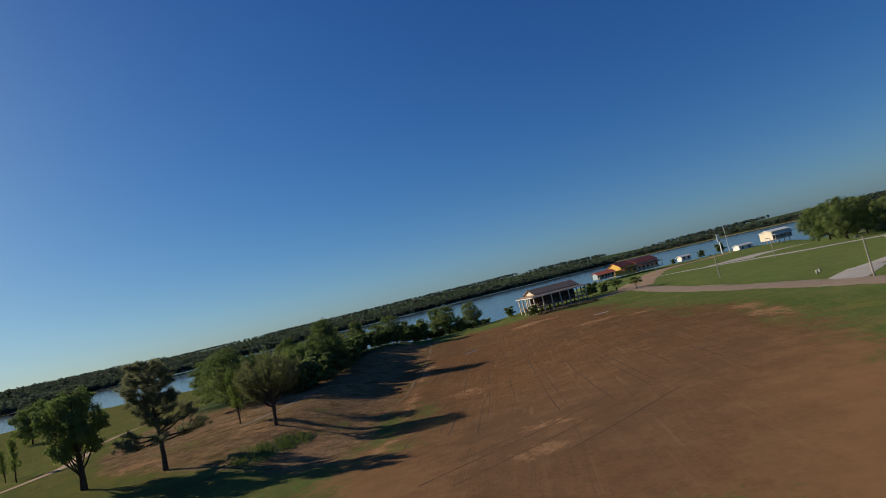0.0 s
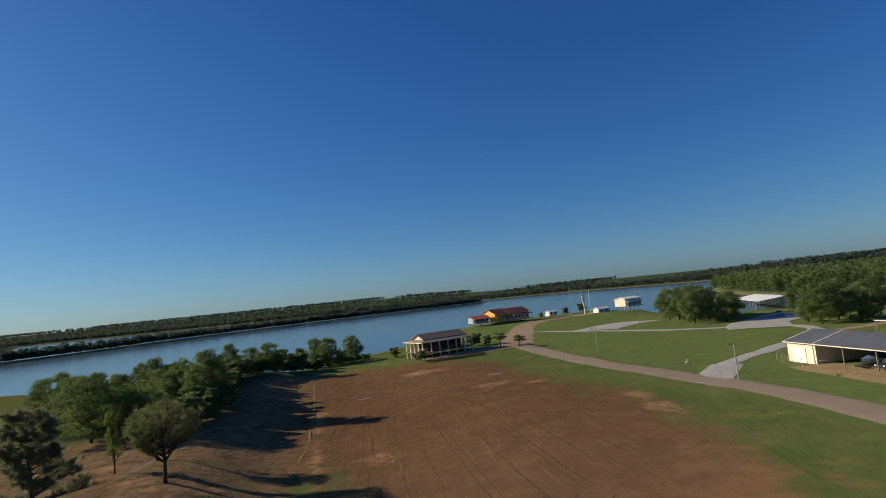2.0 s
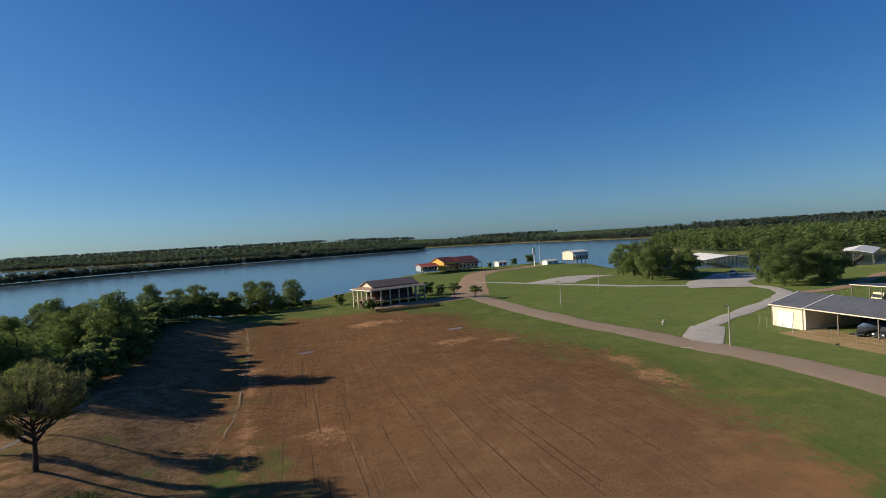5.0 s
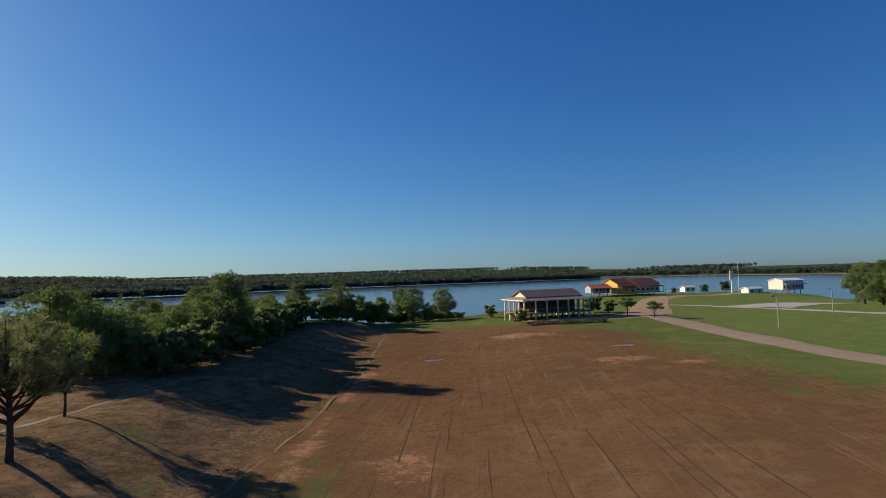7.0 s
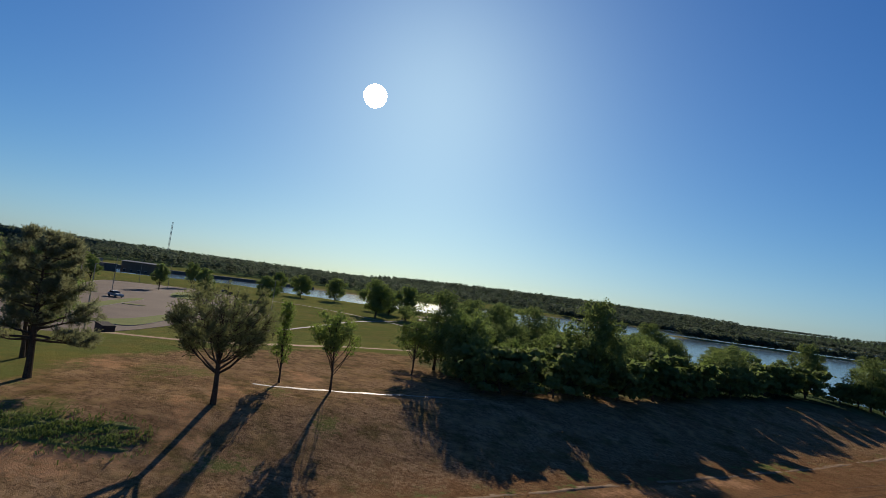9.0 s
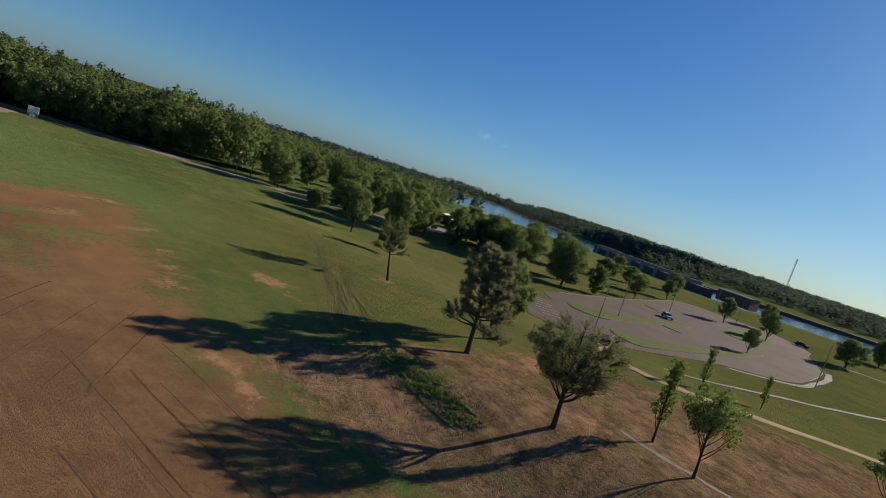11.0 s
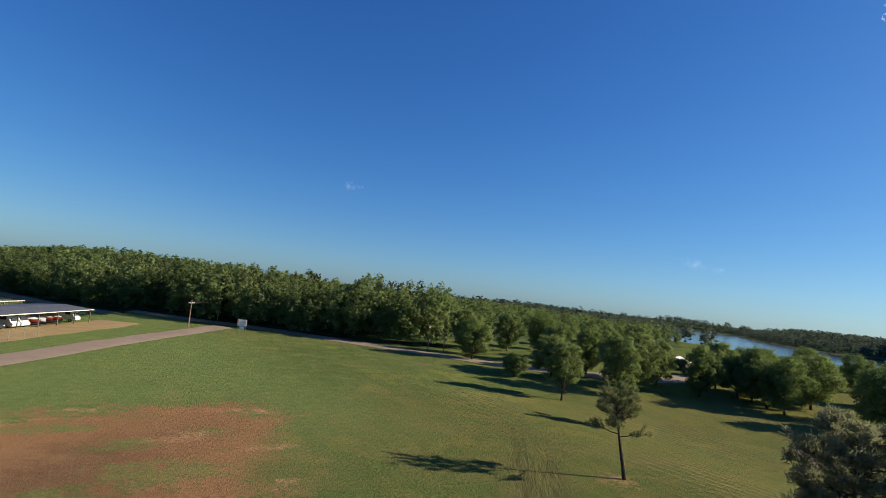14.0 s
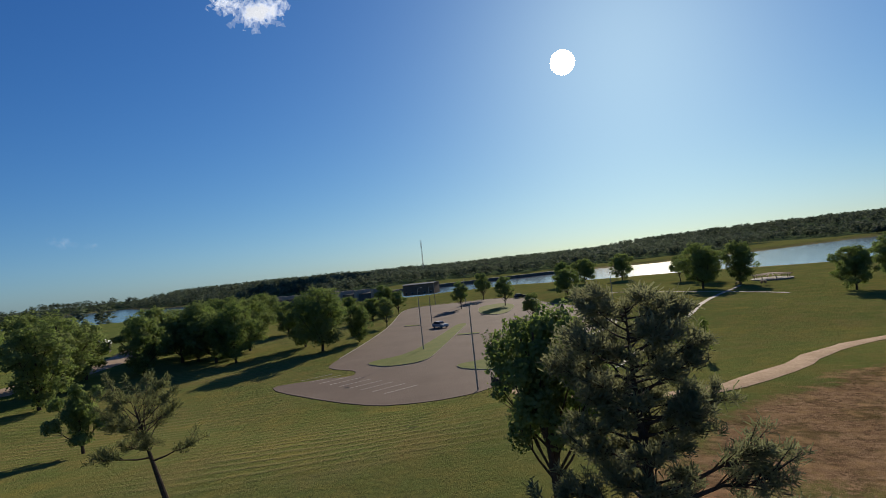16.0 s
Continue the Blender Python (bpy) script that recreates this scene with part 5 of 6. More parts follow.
# ---- waterside buildings ----
def gable_house(name, m, L, D, h, rise, wall, roof, label, windows=4, stilts=0.0, porch=None, over=0.5):
    root = thing(name, m, label, "building")
    bm = bmesh.new()
    add_box(bm, 0, 0, stilts, L, D, stilts + h)
    part("wall", bm, wall, root)
    prof = [(-over, stilts + h - 0.05), (D / 2, stilts + h + rise), (D + over, stilts + h - 0.05), (D + over, stilts + h + 0.13), (D / 2, stilts + h + rise + 0.2), (-over, stilts + h + 0.13)]
    bm = bmesh.new()
    a = [bm.verts.new((-over, p[0], p[1])) for p in prof]
    b = [bm.verts.new((L + over, p[0], p[1])) for p in prof]
    bm.faces.new(a)
    bm.faces.new(b[::-1])
    for k in range(6):
        bm.faces.new((a[k], b[k], b[(k + 1) % 6], a[(k + 1) % 6]))
    bmesh.ops.recalc_face_normals(bm, faces=bm.faces)
    part("roof", bm, roof, root)
    for gx in (0.0, L - 0.1):
        prism_gable = bmesh.new()
        t = [prism_gable.verts.new((gx + e, *p)) for e in (0, 0.1) for p in ((0, stilts + h), (D, stilts + h), (D / 2, stilts + h + rise - 0.03))]
        prism_gable.faces.new(t[:3])
        prism_gable.faces.new(t[3:][::-1])
        for k in range(3):
            prism_gable.faces.new((t[k], t[(k + 1) % 3], t[3 + (k + 1) % 3], t[3 + k]))
        part("gable", prism_gable, wall, root)
    for k in range(windows):
        px = (k + 0.5) * L / windows
        w = box("window", (px - 0.55, -0.06, stilts + 0.9, px + 0.55, 0.04, stilts + 2.1), M_GLASS_DARK, root, bevel=0)
        box("window_frame", (px - 0.65, -0.05, stilts + 2.1, px + 0.65, 0.03, stilts + 2.2), M_WHITE, w, bevel=0)
    for k in range(int(L // 4) + 1 if stilts else 0):
        for py in (0.1, D - 0.4):
            px = min(L - 0.4, k * 4 + 0.1)
            box("stilt", (px, py, -2.5, px + 0.3, py + 0.3, stilts), M_WOOD, root, bevel=0)
    if porch:
        depth, ph = porch
        box("porch_deck", (0, -depth, stilts - 0.15, L, -0.05, stilts + 0.05), M_WOOD, root)
        bm = bmesh.new()
        co = [(-over, -depth - 0.3, stilts + ph - 0.35), (L + over, -depth - 0.3, stilts + ph - 0.35), (L + over, 0.1, stilts + ph + 0.25), (-over, 0.1, stilts + ph + 0.25)]
        lo = [bm.verts.new(c) for c in co]
        hi = [bm.verts.new((c[0], c[1], c[2] + 0.12)) for c in co]
        bm.faces.new(lo[::-1])
        bm.faces.new(hi)
        for k in range(4):
            bm.faces.new((lo[k], lo[(k + 1) % 4], hi[(k + 1) % 4], hi[k]))
        part("porch_roof", bm, roof, root)
        for k in range(int(L // 3) + 1):
            px = min(L - 0.2, k * 3)
            box("porch_post", (px, -depth, stilts, px + 0.18, -depth + 0.18, stilts + ph - 0.3), M_CREAM, root, bevel=0)
    return root


M_GLASS_DARK = surface("dark_window_glass", (0.02, 0.026, 0.032), (0.05, 0.06, 0.07), 0.6, 0.08, 0)
M_BLUEGREY = surface("blue_grey_boards", (0.22, 0.28, 0.30), (0.34, 0.40, 0.42), 0.8, 0.8, 0.1)
zb = -1.0
gable_house("waterside_cabin", pose(38.0, 288.5, zb, 0, 0, 8), 9.5, 7, 2.6, 1.2, M_BLUEGREY, M_ROOF_RED, "small blue-grey cabin with a red roof beside the lake", 5, 1.3, (2.2, 2.6))
gable_house("restaurant", pose(51.5, 290.5, zb, 0, 0, 24), 10.5, 11, 4.4, 2.6, M_YELLOW, M_ROOF_RED, "bright yellow restaurant with a red roof beside the lake", 3, 0.6, (2.2, 3.0))
gable_house("restaurant_wing", pose(61.2, 293.5, zb, 0, 0, 24), 15, 11, 4.0, 2.5, M_CREAM, M_ROOF_RED, "cream restaurant wing with red roof and shaded porch", 5, 0.8, (3.0, 3.0))
gable_house("ticket_booth", pose(88, 300, zb, 0, 0, 15), 6, 4, 2.3, 0.8, M_WHITE, M_WHITE, "small white booth near the waterside buildings", 2)
gable_house("dock_house", pose(160, 337, -3.0, 0, 0, 14), 14.5, 10, 5.0, 1.2, M_CREAM, M_WHITE, "large pale boathouse on the floating docks", 7, 0.4, (2.0, 3.2))
gable_house("fuel_shack", pose(124, 308, -3.2, 0, 0, 14), 9, 5, 2.6, 0.9, M_WHITE, M_WHITE, "low white shack beside the ramp", 2)
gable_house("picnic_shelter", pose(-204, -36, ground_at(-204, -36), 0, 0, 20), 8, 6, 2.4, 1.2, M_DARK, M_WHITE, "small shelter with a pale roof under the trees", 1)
gable_house("lock_house", pose(-420, 58, ground_at(-396, 40), 0, 0, 65), 22, 12, 7, 0.6, surface("brown_brick", (0.10, 0.075, 0.06), (0.17, 0.13, 0.10), 0.6), M_ROOF_GREY, "brown flat-roofed lock building beside the channel", 5)
for k, (x, y, yaw, L) in enumerate(((150, 262, 30, 46), (176, 300, 22, 34), (60, 330, 20, 26), (28, 300, 30, 12))):
    dock = thing("dock", pose(x, y, WATER + 0.1, 0, 0, yaw), "narrow floating timber dock on the lake", "dock", "docks")
    box("decking", (0, -1, 0.1, L, 1, 0.45), M_WOOD, dock)
    for i in range(int(L // 6)):
        box("pile", (i * 6, 1.0, -2, i * 6 + 0.25, 1.25, 1.6), M_WOOD, dock, bevel=0)
for x, y, yaw, L, D in ((172, 232, -25, 44, 24), (226, 206, -60, 52, 16)):
    roof = thing("covered_dock", pose(x, y, WATER, 0, 0, yaw), "covered boat dock with a white metal roof", "boat dock", "covered docks")
    prism("roof", [(0, 4.4), (D / 2, 6.0), (D, 4.4), (D, 4.6), (D / 2, 6.2), (0, 4.6)], 0, L, M_WHITE, roof)
    for i in range(9):
        for px in (0.2, D / 2, D - 0.4):
            box("post", (px, i * (L - 0.4) / 8, -1.5, px + 0.2, i * (L - 0.4) / 8 + 0.2, 4.5), M_POLE, roof, bevel=0)
    box("walkway", (D / 2 - 1, 0, 0.3, D / 2 + 1, L, 0.5), M_WOOD, roof)


# ---- poles, lamps, signs ----
def pole(name, x, y, h, label, arm=0.0, r=0.11, yaw=0.0, cross=False, material=None, category="pole"):
    root = thing(name, pose(x, y, ground_at(x, y), 0, 0, yaw), label, category)
    bm = bmesh.new()
    tube(bm, [(0, 0, -0.4), (0, 0, h * 0.5), (0.03, 0, h)], [r * 1.2, r, r * 0.75], 8)
    part("shaft", bm, material or M_POLE, root)
    if arm:
        bm = bmesh.new()
        tube(bm, [(0, 0, h - 0.15), (arm * 0.5, 0, h + 0.1), (arm, 0, h + 0.12)], [0.05, 0.045, 0.04], 6)
        part("arm", bm, material or M_POLE, root)
        box("lamp_head", (arm - 0.1, -0.14, h, arm + 0.55, 0.14, h + 0.16), M_ROOF_GREY, root, "grey lamp head")
    if cross:
        box("crossarm", (-1.1, -0.06, h - 0.8, 1.1, 0.06, h - 0.66), M_WOOD, root)
        for k in (-1, -0.4, 0.4, 1):
            box("insulator", (k - 0.05, -0.05, h - 0.66, k + 0.05, 0.05, h - 0.48), M_WHITE, root, bevel=0)
    return root


for x, y, h in ((19.6, 69.2, 5.6), (24.5, 122.8, 5.4), (51.8, 147.6, 5.4), (38.6, 202, 5.0), (-29.4, -41, 5.6)):
    pole("light_pole", x, y, h, "grey light pole beside the lawn", 0.9, 0.10, 200, category="light pole")
for x, y, h in ((-113.6, 52.2, 10.2), (-151.4, 48.9, 11.5), (-249, 73, 9.5), (-271, 64, 9.5), (-160, 90.5, 10), (-196, 55, 10)):
    pole("car_park_lamp", x, y, h, "tall slim lamp post in the car park", 0.9, 0.085, 40, category="lamp post")
for x, y, h in ((-71, -86, 6.5), (-82, -101, 7.2), (-122.1, -55.8, 6.6), (-126, -54.2, 6.4)):
    pole("utility_pole", x, y, h, "wooden utility pole beside the main road", 0, 0.13, 40, x < -100 or y < -80, M_WOOD, "utility pole")
bm = bmesh.new()
for k in (-0.8, 0.0, 0.8):
    tube(bm, [(-71 + k * 0.7, -86 - k * 0.7, ground_at(-71, -86) + 5.8), (-76.5 + k * 0.7, -93.5 - k * 0.7, 5.9), (-82 + k * 0.7, -101 - k * 0.7, ground_at(-82, -101) + 6.5)], [0.02] * 3, 4)
tagged(part("overhead_wire", bm, M_DARK), "dark overhead wires between two utility poles", "wire")


def road_sign():
    x, y = -81.5, -78.6
    root = thing("road_sign", pose(x, y, ground_at(x, y), 0, 0, -25), "white board sign on posts beside the junction", "sign")
    for px in (-0.95, 0.85):
        box("post", (px, 0.03, -0.4, px + 0.1, 0.13, 3.0), M_WOOD, root)
    box("board", (-1.1, -0.05, 1.5, 1.1, 0.02, 3.1), M_WHITE, root, "white upper board")
    box("lower_board", (-0.6, -0.05, 0.7, 0.6, 0.02, 1.4), M_WHITE, root)
    for k in range(3):
        box("lettering_bar", (-0.8, -0.058, 2.75 - k * 0.4, 0.8 - 0.2 * k, -0.052, 2.9 - k * 0.4), M_ROOF_GREY, root, bevel=0)


road_sign()
pylon = thing("pylon_sign", pose(103.2, 285, -0.9, 0, 0, 30), "tall white pylon sign beside the ramp", "sign")
box("pole", (-0.2, -0.2, -0.5, 0.2, 0.2, 6), M_WHITE, pylon)
box("panel", (-1.2, -0.15, 6, 1.2, 0.15, 10), M_WHITE, pylon)
flag = thing("flagpole", pose(112.1, 295.1, -1.9), "tall bare flagpole beside the ramp", "flagpole")
bm = bmesh.new()
tube(bm, [(0, 0, -0.5), (0, 0, 8), (0, 0, 15)], [0.16, 0.13, 0.07], 8)
part("shaft", bm, M_WHITE, flag)


def radio_tower():
    x, y, h = -1060, 128, 62
    root = thing("radio_tower", pose(x, y, ground_at(x, y)), "tall slim lattice radio tower on the far hill", "tower")
    corners = [(1.1 * math.cos(a), 1.1 * math.sin(a)) for a in (0.3, 2.4, 4.5)]
    for cx, cy in corners:
        bm = bmesh.new()
        tube(bm, [(cx, cy, 0), (cx, cy, h)], [0.28, 0.22], 5)
        part("leg", bm, M_POLE, root)
    for k in range(16):
        z0, z1 = k * h / 16, (k + 1) * h / 16
        bm = bmesh.new()
        for i in range(3):
            a, b = corners[i], corners[(i + 1) % 3]
            tube(bm, [(*a, z0), (*b, z1)], [0.12, 0.12], 4)
        part("brace", bm, M_WHITE if k % 2 else M_ROOF_RED, root)


radio_tower()


# ---- vehicles and boats ----
def paint(name, c, rough=0.3):
    return surface(name, [v * 0.85 for v in c], c, 0.8, rough, 0.0)


P_DARK, P_WHITE, P_RED, P_BLUE, P_GREY, P_TAN = (paint("dark_paint", (0.03, 0.034, 0.042)), paint("white_paint", (0.72, 0.72, 0.70)), paint("red_paint", (0.30, 0.05, 0.04)),
                                                 paint("blue_cover", (0.16, 0.24, 0.38), 0.8), paint("grey_cover", (0.32, 0.34, 0.36), 0.8), paint("tan_paint", (0.62, 0.54, 0.38)))
M_TYRE = surface("tyre_rubber", (0.015, 0.015, 0.015), (0.03, 0.03, 0.03), 5, 0.9, 0.2)


def wheel(parent, x, y, r=0.34, w=0.22):
    bm = bmesh.new()
    prof = [(w / 2, r * 0.55), (w / 2, r * 0.9), (w * 0.35, r), (-w * 0.35, r), (-w / 2, r * 0.9), (-w / 2, r * 0.55)]
    rings = [[bm.verts.new((rr * math.cos(a), yy, rr * math.sin(a))) for yy, rr in prof] for a in (k * math.pi / 8 for k in range(16))]
    for k in range(16):
        for i in range(5):
            bm.faces.new((rings[k][i], rings[k][i + 1], rings[(k + 1) % 16][i + 1], rings[(k + 1) % 16][i]))
    tyre = part("wheel", bm, M_TYRE, parent)
    tyre.location = (x, y, r)
    bm = bmesh.new()
    tube(bm, [(0, -w * 0.42, 0), (0, w * 0.42, 0)], [r * 0.56, r * 0.56], 12)
    part("rim", bm, P_GREY, tyre)


def car(m, body, label, pickup=False):
    root = thing("pickup_truck" if pickup else "car", m, label, "pickup" if pickup else "car")
    low = [(-2.3, 0.35), (2.25, 0.35), (2.3, 0.75), (2.1, 0.95), (0.95, 1.02), (-2.25, 1.05), (-2.35, 0.8)]
    prism("body", low, -0.9, 0.9, body, root, bevel=0.06)
    cab = [(-0.6, 1.03), (1.0, 1.0), (0.35, 1.55), (-0.45, 1.58)] if pickup else [(-2.0, 1.04), (1.0, 1.0), (0.3, 1.5), (-1.5, 1.55)]
    prism("cabin", cab, -0.76, 0.76, M_GLASS_DARK, root, "dark window glass", 0.05)
    top = [(-0.42, 1.56), (0.33, 1.53), (0.28, 1.6), (-0.4, 1.63)] if pickup else [(-1.48, 1.53), (0.3, 1.48), (0.2, 1.58), (-1.4, 1.62)]
    prism("roof", top, -0.74, 0.74, body, root, bevel=0.02)
    for x in (-1.45, 1.45):
        for y in (-0.82, 0.82):
            wheel(root, x, y)
    for y in (-0.65, 0.65):
        box("headlight", (2.2, y - 0.15, 0.66, 2.31, y + 0.15, 0.82), P_WHITE, root, bevel=0.02)
        box("tail_light", (-2.36, y - 0.12, 0.72, -2.27, y + 0.12, 0.9), P_RED, root, bevel=0.02)
    return root


car(pose(-184.7, 56, LOT_Z + 0.01, 0, 0, 30), P_GREY, "grey parked car in the car park")
car(pose(-254, 95, LOT_Z + 0.01, 0, 0, 100), P_DARK, "dark parked car at the far end of the car park")
for x, y, yaw, p, pk, w in ((112, 157, 40, P_WHITE, False, "white"), (117, 151, 40, P_DARK, True, "dark"), (121, 145, 40, P_GREY, True, "grey")):
    car(pose(x, y, ground_at(x, y) + 0.16, 0, 0, yaw), p, w + " vehicle parked in the gravel yard", pk)


def hull(bm, L, w, z0, z1):
    rows = []
    for u in (0, 0.3, 0.6, 0.82, 1.0):
        k = (1 - max(0, (u - 0.45) / 0.55) ** 2 * 0.96) * w / 2
        rows.append([bm.verts.new((L * (u - 0.5), y, z)) for y, z in ((-k, z1 + 0.12 * u), (-k * 0.8, z0 + 0.25 + 0.2 * u), (0, z0 + 0.25 * u * u), (k * 0.8, z0 + 0.25 + 0.2 * u), (k, z1 + 0.12 * u))])
    for a, b in zip(rows, rows[1:]):
        for i in range(4):
            bm.faces.new((a[i], a[i + 1], b[i + 1], b[i]))
    bm.faces.new(rows[0])
    return rows


def boat(m, body, cover, label):
    root = thing("boat_on_trailer", m, label, "boat", "stored boats")
    bm = bmesh.new()
    rows = hull(bm, 6.0, 2.2, 0.55, 1.35)
    part("hull", bm, body, root)
    bm = bmesh.new()
    prev = None
    for u, a in zip((0, 0.3, 0.6, 0.82, 1.0), (0.12, 0.55, 0.6, 0.3, 0.06)):
        k = (1 - max(0, (u - 0.45) / 0.55) ** 2 * 0.96) * 1.12
        z = 1.36 + 0.12 * u
        ring = [bm.verts.new((6.0 * (u - 0.5), y * k, z + h * a)) for y, h in ((-1, 0), (-0.5, 0.8), (0, 1.1), (0.5, 0.8), (1, 0))]
        if prev:
            for i in range(4):
                bm.faces.new((prev[i], prev[i + 1], ring[i + 1], ring[i]))
        else:
            bm.faces.new(ring)
        prev = ring
    part("cover", bm, cover, root)
    box("trailer_frame", (-2.4, -0.7, 0.42, 3.6, 0.7, 0.55), P_DARK, root, bevel=0)
    for y in (-1.0, 1.0):
        wheel(root, -0.8, y, 0.3)
    box("outboard_motor", (-3.5, -0.22, 0.5, -3.0, 0.22, 1.75), P_DARK, root, bevel=0.06)
    return root


def van(m, body, label, L=5.2, h=2.3, name="camper_van"):
    root = thing(name, m, label, "van")
    prism("body", [(-L / 2, 0.45), (L / 2 - 0.2, 0.45), (L / 2, 0.9), (L / 2 - 0.5, 1.3), (L / 2 - 1.0, h), (-L / 2, h)], -1.1, 1.1, body, root, bevel=0.07)
    box("windscreen", (L / 2 - 1.0, -0.9, 1.35, L / 2 - 0.52, 0.9, 1.95), M_GLASS_DARK, root)
    for k in (-1.8, 0.2):
        for y in (-1.12, 1.06):
            box("side_window", (k, y, 1.6, k + 1.1, y + 0.06, 2.2), M_GLASS_DARK, root, bevel=0)
    for x in (-L / 2 + 1.3, L / 2 - 1.2):
        for y in (-1.0, 1.0):
            wheel(root, x, y, 0.38)
    return root


M_SHED_POST = surface("brown_steel_post", (0.12, 0.10, 0.085), (0.20, 0.17, 0.14), 1.0, 0.7, 0.1)


def storage_shed(start, end, depth, front, back, label, bay=5.5, white_end=True, seed=1, boats=True, rise=1.6):
    """An open-fronted shed: its front runs from start to end, with the yard on its right-hand side as one walks along."""
    a, b = Vector((*start, 0)), Vector((*end, 0))
    L = (b - a).length
    yaw = math.degrees(math.atan2(b.y - a.y, b.x - a.x))
    z = min(ground_at(*start), ground_at(*end))
    root = thing("storage_shed", pose(a.x, a.y, z, 0, 0, yaw), label, "shed")
    ridge = max(front, back) + rise
    sheets = int(L // 2.2)
    for k in range(sheets):
        x0, x1 = k * L / sheets, (k + 1) * L / sheets - 0.03
        bm = bmesh.new()
        prof = [(-0.6, front), (depth / 2, ridge), (depth + 0.4, back), (depth + 0.4, back + 0.12), (depth / 2, ridge + 0.12), (-0.6, front + 0.12)] if front >= back - 0.01 and back > front - 0.2 else \
               [(-0.6, front), (depth + 0.4, back), (depth + 0.4, back + 0.12), (-0.6, front + 0.12)]
        u = [bm.verts.new((x0, p[0], p[1])) for p in prof]
        v = [bm.verts.new((x1, p[0], p[1])) for p in prof]
        bm.faces.new(u)
        bm.faces.new(v[::-1])
        for i in range(len(prof)):
            j = (i + 1) % len(prof)
            bm.faces.new((u[i], v[i], v[j], u[j]))
        bmesh.ops.recalc_face_normals(bm, faces=bm.faces)
        part("roof_sheet", bm, M_ROOF_GREY, root)
    box("fascia", (0, -0.66, front - 0.02, L, -0.6, front + 0.13), M_CREAM, root, "pale front trim", 0)
    # near-black back wall: the shade inside the shed is in its colour
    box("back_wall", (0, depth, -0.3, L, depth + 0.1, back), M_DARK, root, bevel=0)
    n = int(L // bay)
    for k in range(n + 1):
        x = min(L - 0.2, k * L / n)
        for y in (-0.1, depth / 2):
            top = front if y < 1 else (ridge - 0.05 if abs(front - back) < 0.1 else (front + back) / 2)
            box("post", (x, y, -0.3, x + 0.14, y + 0.14, top), M_SHED_POST, root, bevel=0)
    if white_end:
        bm = bmesh.new()
        prof = [(-0.05, -0.3), (depth * 0.98, -0.3), (depth * 0.98, back), (depth / 2, ridge - 0.02), (-0.05, front + 0.1)]
        u = [bm.verts.new((-0.06, *p)) for p in prof]
        v = [bm.verts.new((bay * 1.15, *p)) for p in prof]
        bm.faces.new(u)
        bm.faces.new(v[::-1])
        for i in range(5):
            bm.faces.new((u[i], v[i], v[(i + 1) % 5], u[(i + 1) % 5]))
        bmesh.ops.recalc_face_normals(bm, faces=bm.faces)
        part("closed_unit", bm, M_CREAM, root, "pale closed end unit")
        for x in (-0.09, bay * 1.15):
            bm = bmesh.new()
            tube(bm, [(x, -0.65, front + 0.06), (x, depth / 2, ridge + 0.12), (x, depth + 0.4, back + 0.06)], [0.10, 0.10, 0.10], 4)
            part("roof_trim", bm, M_WHITE, root, "white metal roof trim")
        box("door", (1.2, -0.12, 0, 4.2, -0.04, 2.6), M_WHITE, root, bevel=0.01)
    if boats:
        r = random.Random(seed)
        fwd = yaw - 90
        for k in range(2 if white_end else 0, n):
            for s in range(2):
                x = (k + 0.3 + 0.45 * s) * L / n
                w = root.matrix_world @ Vector((x, depth * 0.40 + r.uniform(-0.8, 0.8), 0))
                m = pose(w.x, w.y, z + 0.06, 0, 0, fwd + r.uniform(-6, 6))
                c = r.random()
                if c < 0.36:
                    cov, nm = r.choice(((P_BLUE, "blue"), (P_GREY, "grey"), (P_WHITE, "white"), (P_TAN, "tan")))
                    boat(m, r.choice((P_WHITE, P_DARK, P_RED, P_GREY)), cov, nm + " covered boat on a trailer under the shed")
                elif c < 0.46:
                    pp, nm = r.choice(((P_WHITE, "white"), (P_TAN, "cream")))
                    van(m, pp, nm + " camper stored under the shed")
                elif c < 0.66:
                    pp, nm = r.choice(((P_RED, "red"), (P_DARK, "dark"), (P_GREY, "grey")))
                    car(m, pp, nm + " pickup parked under the shed", True)
    return root


storage_shed((-2.4, -13.7), (-50.2, -84.5), 11, 2.95, 2.95, "long open storage shed with grey roof and dark posts", seed=3, rise=0.5)
storage_shed((8, -25), (-38, -95.2), 8, 4.6, 4.2, "long open-fronted storage shed with a white front beam", white_end=False, seed=5)
storage_shed((37.6, 78), (33.0, 26), 11, 3.4, 3.4, "open storage shed with a pale closed end unit", seed=8)
storage_shed((67.5, 86), (65.5, 36), 9, 3.7, 3.2, "open-fronted storage shed behind the first one", white_end=False, seed=12)


def wire_fence(points, label):
    root = thing("wire_fence", Matrix(), label, "fence")
    for (x0, y0), (x1, y1) in zip(points, points[1:]):
        L = math.hypot(x1 - x0, y1 - y0)
        n = max(1, int(L // 3))
        for k in range(n + 1):
            x, y = x0 + (x1 - x0) * k / n, y0 + (y1 - y0) * k / n
            bm = bmesh.new()
            tube(bm, [(x, y, ground_at(x, y) - 0.3), (x, y, ground_at(x, y) + 1.7)], [0.04, 0.035], 6)
            part("post", bm, M_POLE, root)
        for h in (0.35, 0.8, 1.25, 1.65):
            bm = bmesh.new()
            tube(bm, [(x0, y0, ground_at(x0, y0) + h), (x1, y1, ground_at(x1, y1) + h)], [0.009, 0.009], 4)
            part("wire", bm, M_POLE, root)


